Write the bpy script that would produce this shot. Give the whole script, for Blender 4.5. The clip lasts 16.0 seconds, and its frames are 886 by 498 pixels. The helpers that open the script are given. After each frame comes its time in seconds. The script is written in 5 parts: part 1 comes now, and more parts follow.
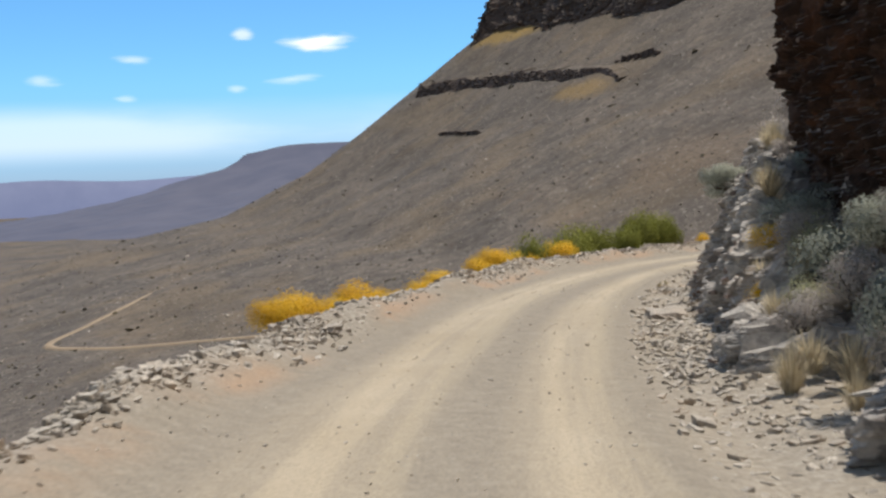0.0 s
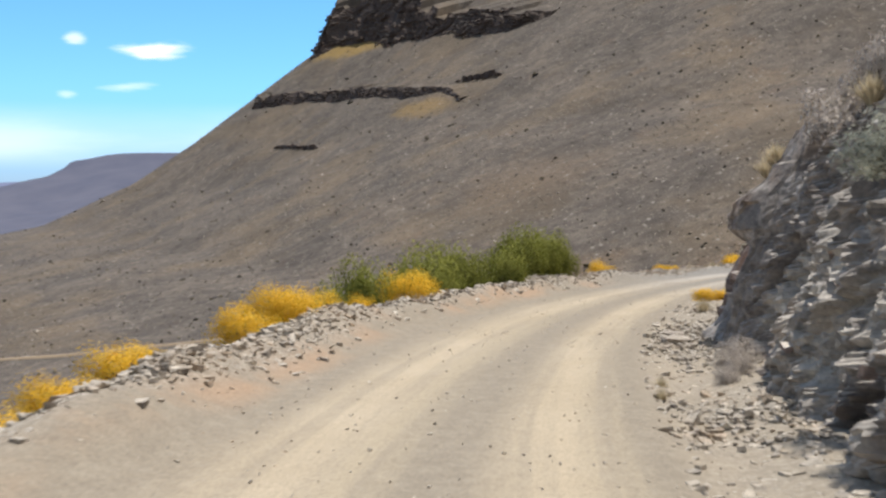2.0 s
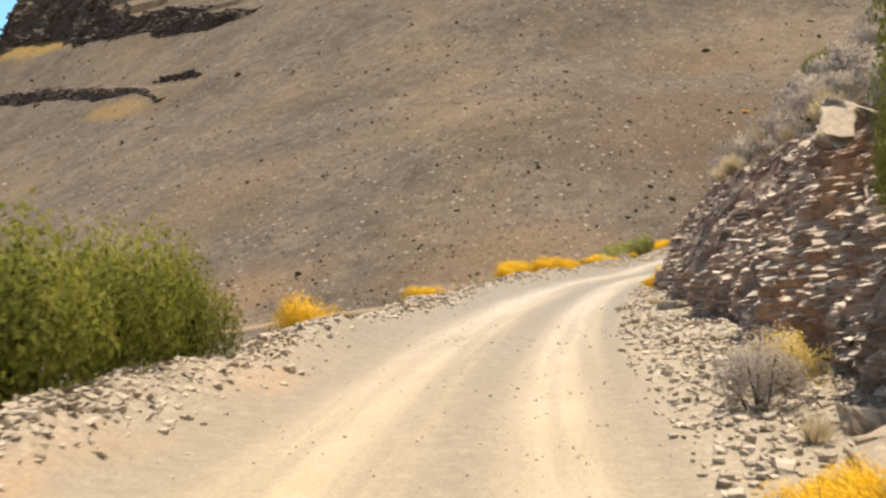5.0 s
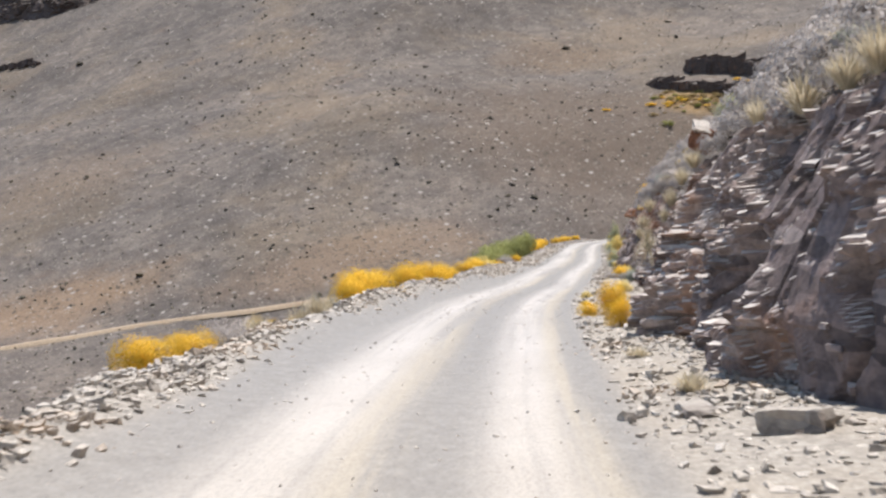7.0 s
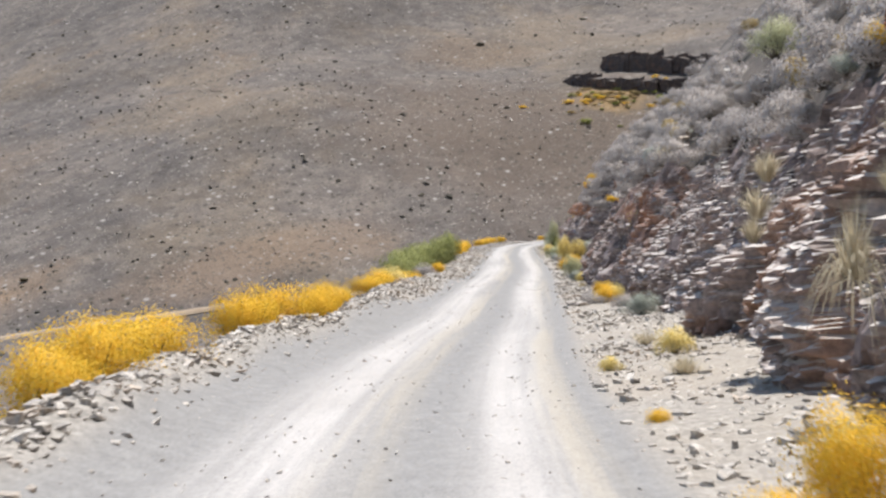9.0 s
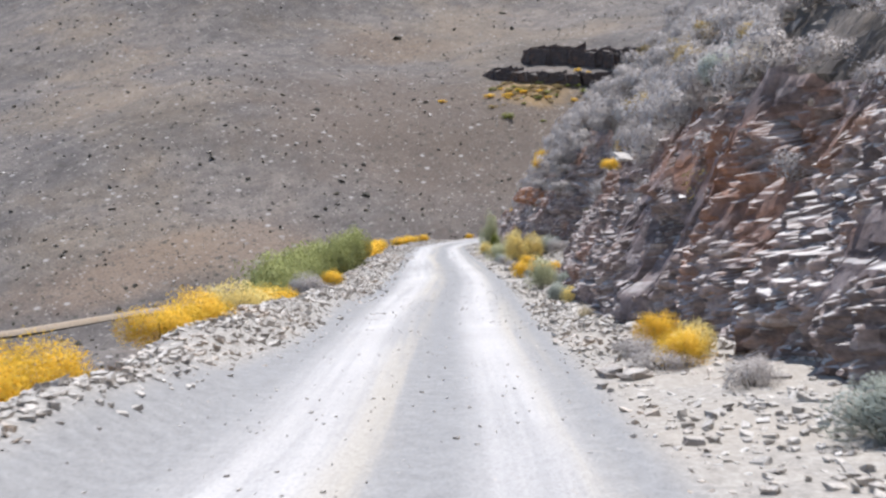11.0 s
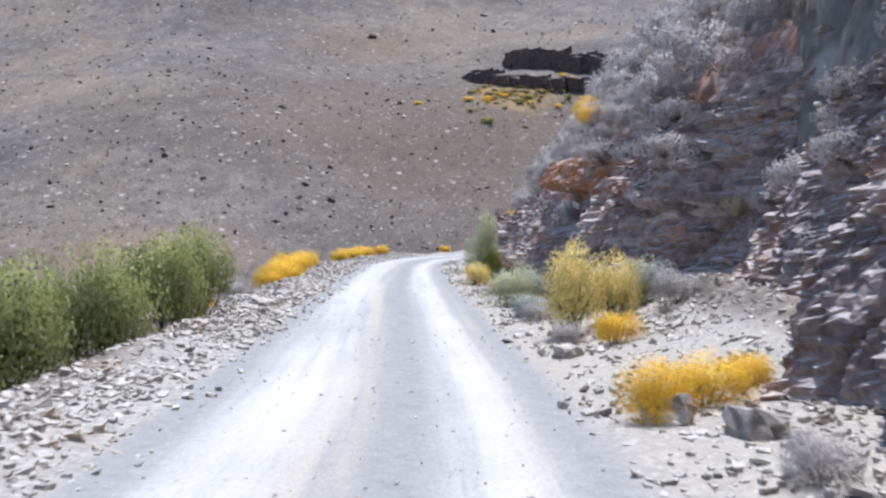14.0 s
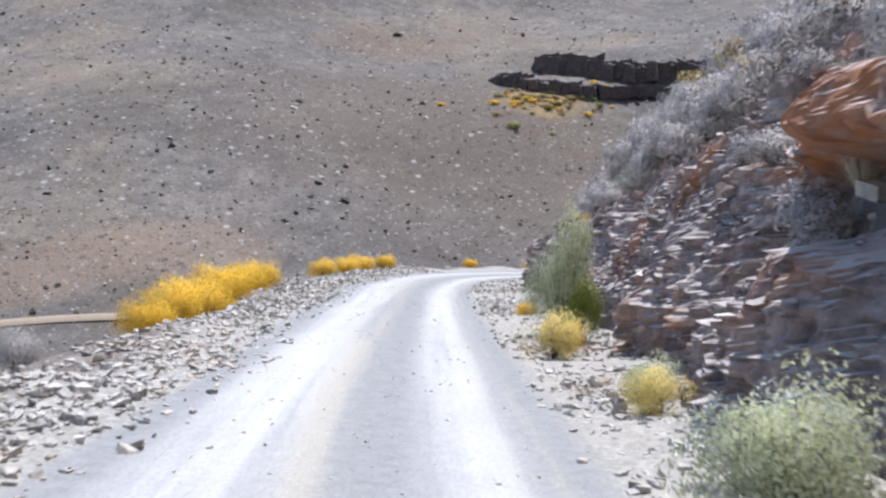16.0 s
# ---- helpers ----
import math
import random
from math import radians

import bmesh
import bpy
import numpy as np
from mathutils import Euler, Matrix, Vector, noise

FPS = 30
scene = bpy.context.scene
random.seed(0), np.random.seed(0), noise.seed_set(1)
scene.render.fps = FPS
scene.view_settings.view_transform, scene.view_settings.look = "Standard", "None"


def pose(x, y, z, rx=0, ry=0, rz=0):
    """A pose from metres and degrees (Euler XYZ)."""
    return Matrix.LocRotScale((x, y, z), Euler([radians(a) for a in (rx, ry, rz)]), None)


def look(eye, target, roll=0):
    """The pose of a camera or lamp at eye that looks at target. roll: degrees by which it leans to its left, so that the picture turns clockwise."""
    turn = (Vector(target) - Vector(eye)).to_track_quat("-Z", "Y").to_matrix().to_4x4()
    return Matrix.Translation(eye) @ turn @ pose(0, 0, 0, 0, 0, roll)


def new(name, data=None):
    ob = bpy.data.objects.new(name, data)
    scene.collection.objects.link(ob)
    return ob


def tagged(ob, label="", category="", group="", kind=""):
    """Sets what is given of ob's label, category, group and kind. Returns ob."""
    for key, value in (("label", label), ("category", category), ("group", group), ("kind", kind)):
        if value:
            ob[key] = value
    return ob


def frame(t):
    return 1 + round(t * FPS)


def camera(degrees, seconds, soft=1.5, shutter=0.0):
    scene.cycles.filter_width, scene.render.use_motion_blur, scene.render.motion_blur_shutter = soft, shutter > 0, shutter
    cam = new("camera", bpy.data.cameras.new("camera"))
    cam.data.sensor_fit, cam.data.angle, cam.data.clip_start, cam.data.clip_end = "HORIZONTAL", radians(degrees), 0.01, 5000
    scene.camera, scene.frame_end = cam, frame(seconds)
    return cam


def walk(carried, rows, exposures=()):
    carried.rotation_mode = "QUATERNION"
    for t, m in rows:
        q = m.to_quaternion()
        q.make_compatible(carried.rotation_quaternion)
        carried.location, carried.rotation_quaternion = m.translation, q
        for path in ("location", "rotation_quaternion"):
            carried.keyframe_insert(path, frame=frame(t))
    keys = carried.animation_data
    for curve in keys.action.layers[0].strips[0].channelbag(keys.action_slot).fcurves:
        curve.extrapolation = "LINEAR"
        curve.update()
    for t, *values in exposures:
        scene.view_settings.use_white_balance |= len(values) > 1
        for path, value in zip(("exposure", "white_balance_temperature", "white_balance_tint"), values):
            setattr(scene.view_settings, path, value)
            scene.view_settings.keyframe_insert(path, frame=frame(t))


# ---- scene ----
cam = camera(42.18, 16.0, soft=2.55, shutter=0.2)
PATH = [
    (0, (-0.000, 0.000, 1.499), (0.000, 9.977, 0.816), -2.33),
    (0.5, (0.143, 4.055, 1.270), (0.473, 14.029, 0.636), -2.29),
    (1, (0.402, 8.120, 1.049), (1.136, 18.073, 0.417), -1.22),
    (1.5, (0.833, 12.226, 0.837), (1.917, 22.149, 0.244), -0.85),
    (2, (1.404, 16.326, 0.634), (2.832, 26.208, 0.080), -0.23),
    (2.5, (2.132, 20.382, 0.441), (3.920, 30.205, -0.102), -0.22),
    (3, (3.038, 24.411, 0.252), (5.212, 34.157, -0.287), -0.33),
    (3.5, (4.104, 28.360, 0.051), (6.706, 38.001, -0.475), -0.44),
    (4, (5.312, 32.163, -0.123), (8.339, 41.681, -0.629), -0.89),
    (4.5, (6.622, 35.807, -0.299), (10.059, 45.182, -0.848), -0.88),
    (4.7, (7.229, 37.186, -0.378), (10.824, 46.501, -0.921), -1.20),
    (6.8, (14.277, 51.565, -1.205), (19.134, 60.287, -1.794), -0.97),
    (7, (15.062, 52.960, -1.282), (19.991, 61.641, -1.854), -1.15),
    (7.5, (17.086, 56.427, -1.467), (22.206, 64.999, -2.021), -1.48),
    (8, (19.184, 59.851, -1.646), (24.478, 68.317, -2.189), -1.34),
    (8.5, (21.293, 63.196, -1.841), (26.734, 71.568, -2.395), -0.95),
    (9, (23.451, 66.434, -2.021), (29.026, 74.716, -2.595), -0.99),
    (9.2, (24.326, 67.722, -2.093), (29.959, 75.964, -2.666), -1.06),
    (11.3, (34.305, 81.164, -3.106), (40.492, 88.999, -3.688), -1.60),
    (11.5, (35.331, 82.427, -3.181), (41.533, 90.250, -3.762), -1.84),
    (12, (37.884, 85.608, -3.362), (44.183, 93.355, -3.907), -1.89),
    (12.5, (40.453, 88.782, -3.524), (46.840, 96.460, -4.037), -1.25),
    (13, (43.028, 91.945, -3.686), (49.426, 99.614, -4.192), -0.78),
    (13.5, (45.558, 95.126, -3.858), (51.911, 102.831, -4.361), -0.09),
    (14, (48.111, 98.310, -4.030), (54.447, 106.032, -4.518), 0.39),
    (14.5, (50.660, 101.493, -4.174), (56.989, 109.221, -4.638), 1.07),
    (15, (53.162, 104.693, -4.317), (59.462, 112.446, -4.750), 1.99),
    (15.5, (55.611, 107.929, -4.444), (61.853, 115.731, -4.847), 3.14),
    (16, (58.103, 111.171, -4.571), (64.330, 118.984, -4.994), 3.14),
]
EXPOSURES = [(0,0.0,6800,10),(1.5,0.15,6750,10),(2.5,0.32,7000,10.5),(3.5,0.46,8900,11),(4.5,0.6,8900,12),(6.8,0.72,6400,13),(9,0.72,6250,11.5),(11.3,0.78,5750,13),(13,0.83,5500,13.5),(16,0.86,5550,12.5)]
walk(cam, [(t, look(eye, target, roll)) for t, eye, target, roll in PATH], EXPOSURES)

# ---- light ----
world = bpy.data.worlds.new("sky")
scene.world = world
world.use_nodes = True
SUN_TO = Vector((0.27, 0.12, 0.95)).normalized()
SUN_ELEVATION = math.asin(SUN_TO.z)
SUN_TURN = math.atan2(SUN_TO.x, SUN_TO.y)


CLOUDS = [(-5.9, 6.5, 2.0, 0.62, 1.0), (-9.4, 7.0, 0.6, 0.36, 0.55), (-14.6, 5.9, 1.1, 0.34, 0.4), (-7.1, 4.75, 1.4, 0.3, 0.4), (-18.8, 4.9, 1.2, 0.35, 0.4),
          (-9.8, 4.3, 0.6, 0.3, 0.35), (-15.0, 4.0, 0.6, 0.25, 0.3), (-30, 7, 2.4, 0.7, 0.8), (-45, 12, 3.0, 1.0, 0.8), (-26, 11, 1.6, 0.6, 0.7)]


def sky_nodes():
    nt = world.node_tree
    nt.nodes.clear()
    N, L = nt.nodes.new, nt.links.new
    out, bg = N("ShaderNodeOutputWorld"), N("ShaderNodeBackground")
    sky = N("ShaderNodeTexSky")
    sky.sky_type, sky.sun_disc = "NISHITA", False
    sky.sun_elevation, sky.sun_rotation = SUN_ELEVATION, SUN_TURN
    sky.altitude, sky.dust_density, sky.ozone_density = 900, 0.6, 2.2
    co, noise_a, noise_b = N("ShaderNodeTexCoord"), N("ShaderNodeTexNoise"), N("ShaderNodeTexNoise")
    stretch = N("ShaderNodeMapping")
    stretch.inputs["Scale"].default_value = (1.0, 1.0, 5.0)
    L(co.outputs["Generated"], stretch.inputs["Vector"])
    for node, scale in ((noise_a, 22.0), (noise_b, 3.0)):
        node.inputs["Scale"].default_value, node.inputs["Detail"].default_value = scale, 7
        L(stretch.outputs["Vector"], node.inputs["Vector"])
    sep = N("ShaderNodeSeparateXYZ")
    L(co.outputs["Generated"], sep.inputs[0])

    def calc(kind, a, b=None, c=None):
        m = N("ShaderNodeMath")
        m.operation = kind
        for k, v in enumerate((a, b, c)):
            if v is None:
                continue
            if isinstance(v, (int, float)):
                m.inputs[k].default_value = v
            else:
                L(v, m.inputs[k])
        return m.outputs[0]

    def ramp(source, a, b, low=0.0, high=1.0):
        m = N("ShaderNodeMapRange")
        m.interpolation_type = "SMOOTHSTEP"
        for key, v in zip(("From Min", "From Max", "To Min", "To Max"), (a, b, low, high)):
            m.inputs[key].default_value = v
        L(source, m.inputs["Value"])
        return m.outputs[0]

    def times(a, b):
        m = N("ShaderNodeMath")
        m.operation = "MULTIPLY"
        L(a, m.inputs[0])
        L(b, m.inputs[1]) if hasattr(b, "links") else None
        if not hasattr(b, "links"):
            m.inputs[1].default_value = b
        return m.outputs[0]

    # fair-weather puffs: bearing, height, half width and half height in degrees; and a thin bank low in the sky
    bearing = calc("ARCTAN2", sep.outputs["X"], sep.outputs["Y"])
    height = calc("ARCSINE", sep.outputs["Z"])
    wobble = calc("MULTIPLY_ADD", noise_a.outputs["Fac"], 2.0, -0.95)
    puffs = None
    for az, el, wide, tall, dense in CLOUDS:
        u = calc("DIVIDE", calc("SUBTRACT", bearing, radians(az)), radians(wide))
        v = calc("DIVIDE", calc("SUBTRACT", height, radians(el)), radians(tall))
        d = calc("ADD", calc("SQRT", calc("ADD", calc("MULTIPLY", u, u), calc("MULTIPLY", v, v))), wobble)
        one = ramp(d, 1.0, 0.1, 0.0, dense)
        puffs = one if puffs is None else calc("MAXIMUM", puffs, one)
    band = times(ramp(noise_b.outputs["Fac"], 0.36, 0.62, 0.12, 0.42), times(ramp(sep.outputs["Z"], 0.012, 0.035), ramp(sep.outputs["Z"], 0.072, 0.048)))
    both = N("ShaderNodeMath")
    both.operation, both.use_clamp = "ADD", True
    L(puffs, both.inputs[0])
    L(band, both.inputs[1])
    tint = N("ShaderNodeMix")
    tint.data_type, tint.blend_type = "RGBA", "MULTIPLY"
    tint.inputs["Factor"].default_value = 1.0
    tint.inputs["B"].default_value = (0.55, 1.0, 1.22, 1)
    low = N("ShaderNodeMix")
    low.data_type = "RGBA"
    low.inputs["A"].default_value, low.inputs["B"].default_value = (0.50, 0.80, 1.42, 1), (0.50, 0.98, 1.38, 1)
    L(ramp(sep.outputs["Z"], 0.0, 0.09), low.inputs["Factor"])
    high = N("ShaderNodeMix")
    high.data_type = "RGBA"
    high.inputs["B"].default_value = (1.12, 0.97, 0.78, 1)
    L(low.outputs["Result"], high.inputs["A"])
    # added warm tint overhead and away from the north, to make shade less blue
    L(calc("MAXIMUM", ramp(sep.outputs["Z"], 0.2, 0.5), ramp(sep.outputs["Y"], 0.8, 0.35)), high.inputs["Factor"])
    L(high.outputs["Result"], tint.inputs["B"])
    L(sky.outputs[0], tint.inputs["A"])
    mix = N("ShaderNodeMix")
    mix.data_type = "RGBA"
    mix.inputs["B"].default_value = (9.5, 9.9, 10.4, 1)
    L(both.outputs[0], mix.inputs["Factor"])
    L(tint.outputs["Result"], mix.inputs["A"])
    L(mix.outputs["Result"], bg.inputs["Color"])
    bg.inputs["Strength"].default_value = 0.125
    L(bg.outputs[0], out.inputs[0])


sky_nodes()
sun = new("sun", bpy.data.lights.new("sun", "SUN"))
sun.data.energy, sun.data.angle, sun.data.color = 3.9, radians(0.55), (1.0, 0.955, 0.88)
sun.matrix_world = look((0, 0, 300), Vector((0, 0, 300)) - SUN_TO)

# ---- materials ----
def material(name, build):
    m = bpy.data.materials.new(name)
    m.use_nodes = True
    nt = m.node_tree
    nt.nodes.clear()
    out, bsdf = nt.nodes.new("ShaderNodeOutputMaterial"), nt.nodes.new("ShaderNodeBsdfPrincipled")
    nt.links.new(bsdf.outputs[0], out.inputs[0])
    build(nt, bsdf)
    return m


def node(nt, kind, links=(), **values):
    n = nt.nodes.new(kind)
    for key, v in values.items():
        n.inputs[key.replace("_", " ")].default_value = v
    for key, source in dict(links).items():
        nt.links.new(source, n.inputs[key])
    return n


def noise_of(nt, vector, scale, detail=6.0, rough=0.6):
    n = node(nt, "ShaderNodeTexNoise", {"Vector": vector}, Scale=scale, Detail=detail, Roughness=rough)
    return n.outputs["Fac"]


def ramp_of(nt, fac, stops):
    r = node(nt, "ShaderNodeValToRGB", {"Fac": fac})
    e = r.color_ramp.elements
    while len(e) < len(stops):
        e.new(0.5)
    for k, (at, c) in enumerate(stops):
        e[k].position, e[k].color = at, (*c, 1)
    return r.outputs["Color"]


def blend(nt, fac, a, b, kind="MIX"):
    m = nt.nodes.new("ShaderNodeMix")
    m.data_type, m.blend_type = "RGBA", kind
    for key, v in (("Factor", fac), ("A", a), ("B", b)):
        if isinstance(v, (tuple, list)):
            m.inputs[key].default_value = (*v, 1)
        elif isinstance(v, (int, float)):
            m.inputs[key].default_value = v
        else:
            nt.links.new(v, m.inputs[key])
    return m.outputs["Result"]


def span(nt, fac, a, b, low=0.0, high=1.0):
    m = node(nt, "ShaderNodeMapRange", {"Value": fac})
    m.interpolation_type = "SMOOTHSTEP"
    for key, v in zip(("From Min", "From Max", "To Min", "To Max"), (a, b, low, high)):
        m.inputs[key].default_value = v
    return m.outputs[0]


def bump(nt, bsdf, height, strength, distance):
    b = node(nt, "ShaderNodeBump", {"Height": height}, Strength=strength, Distance=distance)
    nt.links.new(b.outputs[0], bsdf.inputs["Normal"])


def finish(nt, bsdf, colour, rough):
    nt.links.new(colour, bsdf.inputs["Base Color"])
    bsdf.inputs["Roughness"].default_value = rough
    bsdf.inputs["Specular IOR Level"].default_value = 0.25


def ground_build(nt, bsdf):
    v = nt.nodes.new("ShaderNodeNewGeometry").outputs["Position"]
    broad, mid, fine = noise_of(nt, v, 0.012, 5), noise_of(nt, v, 0.16, 8, 0.65), noise_of(nt, v, 1.7, 8, 0.7)
    c = ramp_of(nt, mid, [(0.34, (0.092, 0.079, 0.071)), (0.5, (0.124, 0.106, 0.093)), (0.66, (0.166, 0.143, 0.123))])
    c = blend(nt, span(nt, broad, 0.48, 0.62, 0, 0.45), c, (0.18, 0.135, 0.088))
    c = blend(nt, span(nt, noise_of(nt, v, 0.05, 6, 0.7), 0.56, 0.7, 0, 0.35), c, (0.165, 0.11, 0.075))
    # broad drifts of darker and paler scree
    drift = ramp_of(nt, noise_of(nt, v, 0.022, 6, 0.62), [(0.36, (0.74, 0.745, 0.76)), (0.5, (1, 1, 1)), (0.64, (1.22, 1.19, 1.15))])
    c = blend(nt, 1.0, c, drift, "MULTIPLY")
    # rusty earth in the gully's head, ochre earth under the mesa's cliff bands
    for place, wide, tone, most in (((250, 365, 5), (62, 100, 60), (0.112, 0.083, 0.062), 0.75), ((100, 470, 2), (34, 46, 40), (0.165, 0.122, 0.088), 0.6), ((290, 360, 28), (16, 16, 14), (0.30, 0.19, 0.075), 0.7), ((300, 455, 50), (28, 30, 22), (0.16, 0.11, 0.07), 0.5),
                                    ((58, 1022, 120), (62, 75, 10), (0.33, 0.22, 0.07), 0.85), ((95, 730, 48), (26, 60, 9), (0.27, 0.18, 0.075), 0.7), ((142, 326, -20), (70, 14, 12), (0.20, 0.14, 0.095), 0.6), ((40, 360, -30), (90, 26, 14), (0.25, 0.165, 0.10), 0.6)):
        off = node(nt, "ShaderNodeVectorMath", {0: v})
        off.operation, off.inputs[1].default_value = "SUBTRACT", place
        scaled = node(nt, "ShaderNodeVectorMath", {0: off.outputs[0]})
        scaled.operation, scaled.inputs[1].default_value = "DIVIDE", wide
        far = node(nt, "ShaderNodeVectorMath", {0: scaled.outputs[0]})
        far.operation = "LENGTH"
        worn = node(nt, "ShaderNodeMath", {0: noise_of(nt, v, 0.05, 7, 0.65)})
        worn.operation, worn.inputs[1].default_value = "MULTIPLY_ADD", 1.6
        nt.links.new(far.outputs["Value"], worn.inputs[2])
        c = blend(nt, span(nt, worn.outputs[0], 2.0, 1.2, 0, most), c, tone)
    grit = ramp_of(nt, fine, [(0.35, (0.72, 0.72, 0.73)), (0.5, (1, 1, 1)), (0.68, (1.3, 1.28, 1.26))])
    c = blend(nt, 1.0, c, grit, "MULTIPLY")
    # low tufts and pale stones too small and far to build singly
    for scale, wide, dark, pale in ((0.34, 0.34, (0.055, 0.05, 0.04), (0.34, 0.31, 0.28)), (0.85, 0.42, (0.065, 0.06, 0.045), (0.30, 0.27, 0.24)), (2.3, 0.4, (0.07, 0.06, 0.05), (0.30, 0.27, 0.24))):
        cell = node(nt, "ShaderNodeTexVoronoi", {"Vector": v}, Scale=scale)
        own = node(nt, "ShaderNodeSeparateXYZ", {0: cell.outputs["Color"]})
        dot = node(nt, "ShaderNodeMath", {0: span(nt, cell.outputs["Distance"], wide, wide * 0.45), 1: span(nt, own.outputs[1], 0.35, 0.75, 0, 0.85)})
        dot.operation = "MULTIPLY"
        c = blend(nt, dot.outputs[0], c, blend(nt, span(nt, own.outputs[0], 0.70, 0.76), dark, pale))
    finish(nt, bsdf, c, 0.95)
    bump(nt, bsdf, blend(nt, 0.3, fine, noise_of(nt, v, 7, 6, 0.7)), 0.35, 0.2)


def road_build(nt, bsdf):
    uv = nt.nodes.new("ShaderNodeUVMap")
    uv.uv_map = "along"
    sep = node(nt, "ShaderNodeSeparateXYZ", {0: uv.outputs[0]})
    v = nt.nodes.new("ShaderNodeNewGeometry").outputs["Position"]
    across = sep.outputs["Y"]
    long = node(nt, "ShaderNodeMapping", {"Vector": uv.outputs[0]})
    long.inputs["Scale"].default_value = (0.05, 1.9, 1)
    streak, patch = noise_of(nt, long.outputs[0], 1.6, 6, 0.6), noise_of(nt, v, 0.35, 7, 0.65)
    fine, grit = noise_of(nt, v, 6, 8, 0.7), noise_of(nt, v, 34, 4, 0.7)
    loose = ramp_of(nt, fine, [(0.3, (0.255, 0.222, 0.182)), (0.5, (0.30, 0.262, 0.212)), (0.72, (0.35, 0.31, 0.255))])
    packed = ramp_of(nt, patch, [(0.3, (0.42, 0.35, 0.255)), (0.7, (0.52, 0.445, 0.34))])
    # the earth turns from sandy to grey farther along the road
    onward = span(nt, sep.outputs["X"], 40, 75)
    packed = blend(nt, onward, packed, ramp_of(nt, patch, [(0.3, (0.405, 0.378, 0.35)), (0.7, (0.49, 0.46, 0.43))]))
    loose = blend(nt, onward, loose, ramp_of(nt, fine, [(0.3, (0.215, 0.206, 0.196)), (0.5, (0.25, 0.24, 0.228)), (0.72, (0.295, 0.284, 0.27))]))

    def wheel(at, wide):
        d = node(nt, "ShaderNodeMath", {0: across})
        d.operation, d.inputs[1].default_value = "SUBTRACT", at
        a = node(nt, "ShaderNodeMath", {0: d.outputs[0]})
        a.operation = "ABSOLUTE"
        return span(nt, a.outputs[0], wide * 1.25, wide * 0.1)

    def either(a, b):
        m = node(nt, "ShaderNodeMath", {0: a, 1: b})
        m.operation = "MAXIMUM"
        return m.outputs[0]

    tracks = either(either(wheel(-1.33, 0.68), wheel(0.40, 0.5)), wheel(-1.33, 0.3))
    worn = node(nt, "ShaderNodeMath", {0: tracks, 1: span(nt, streak, 0.32, 0.58, 0.5, 1.0)})
    worn.operation = "MULTIPLY"
    c = blend(nt, worn.outputs[0], loose, packed)
    rim = either(wheel(-0.78, 0.34), wheel(0.8, 0.26))
    sandy = node(nt, "ShaderNodeMath", {0: rim, 1: span(nt, streak, 0.4, 0.6, 0.05, 0.38)})
    sandy.operation = "MULTIPLY"
    c = blend(nt, sandy.outputs[0], c, (0.47, 0.40, 0.29))
    # reddish earth on the outer shoulder, broken rock and dust beyond it
    earth = node(nt, "ShaderNodeMath", {0: span(nt, across, -2.2, -2.7), 1: span(nt, patch, 0.42, 0.62, 0, 0.6)})
    earth.operation = "MULTIPLY"
    there = node(nt, "ShaderNodeMath", {0: earth.outputs[0], 1: span(nt, sep.outputs["X"], 60, 50)})
    there.operation = "MULTIPLY"
    c = blend(nt, there.outputs[0], c, (0.44, 0.29, 0.19))
    scree = ramp_of(nt, noise_of(nt, v, 11, 6, 0.7), [(0.36, (0.20, 0.18, 0.155)), (0.5, (0.33, 0.295, 0.25)), (0.64, (0.47, 0.43, 0.375))])
    c = blend(nt, span(nt, across, -2.6, -3.0, 0, 0.75), c, scree)
    c = blend(nt, span(nt, across, 1.1, 1.5, 0, 0.75), c, blend(nt, span(nt, patch, 0.35, 0.65, 0.1, 0.6), scree, (0.40, 0.335, 0.255)))
    soil = ramp_of(nt, noise_of(nt, v, 2.6, 8, 0.7), [(0.32, (0.085, 0.068, 0.056)), (0.5, (0.15, 0.122, 0.10)), (0.68, (0.27, 0.225, 0.18))])
    c = blend(nt, span(nt, across, -3.5, -4.3), c, soil)
    c = blend(nt, span(nt, across, 3.5, 4.0), c, soil)
    c = blend(nt, 1.0, c, ramp_of(nt, grit, [(0.34, (0.76, 0.76, 0.77)), (0.5, (1, 1, 1)), (0.7, (1.16, 1.155, 1.15))]), "MULTIPLY")
    finish(nt, bsdf, c, 0.92)
    bump(nt, bsdf, blend(nt, 0.75, fine, grit), 0.3, 0.025)


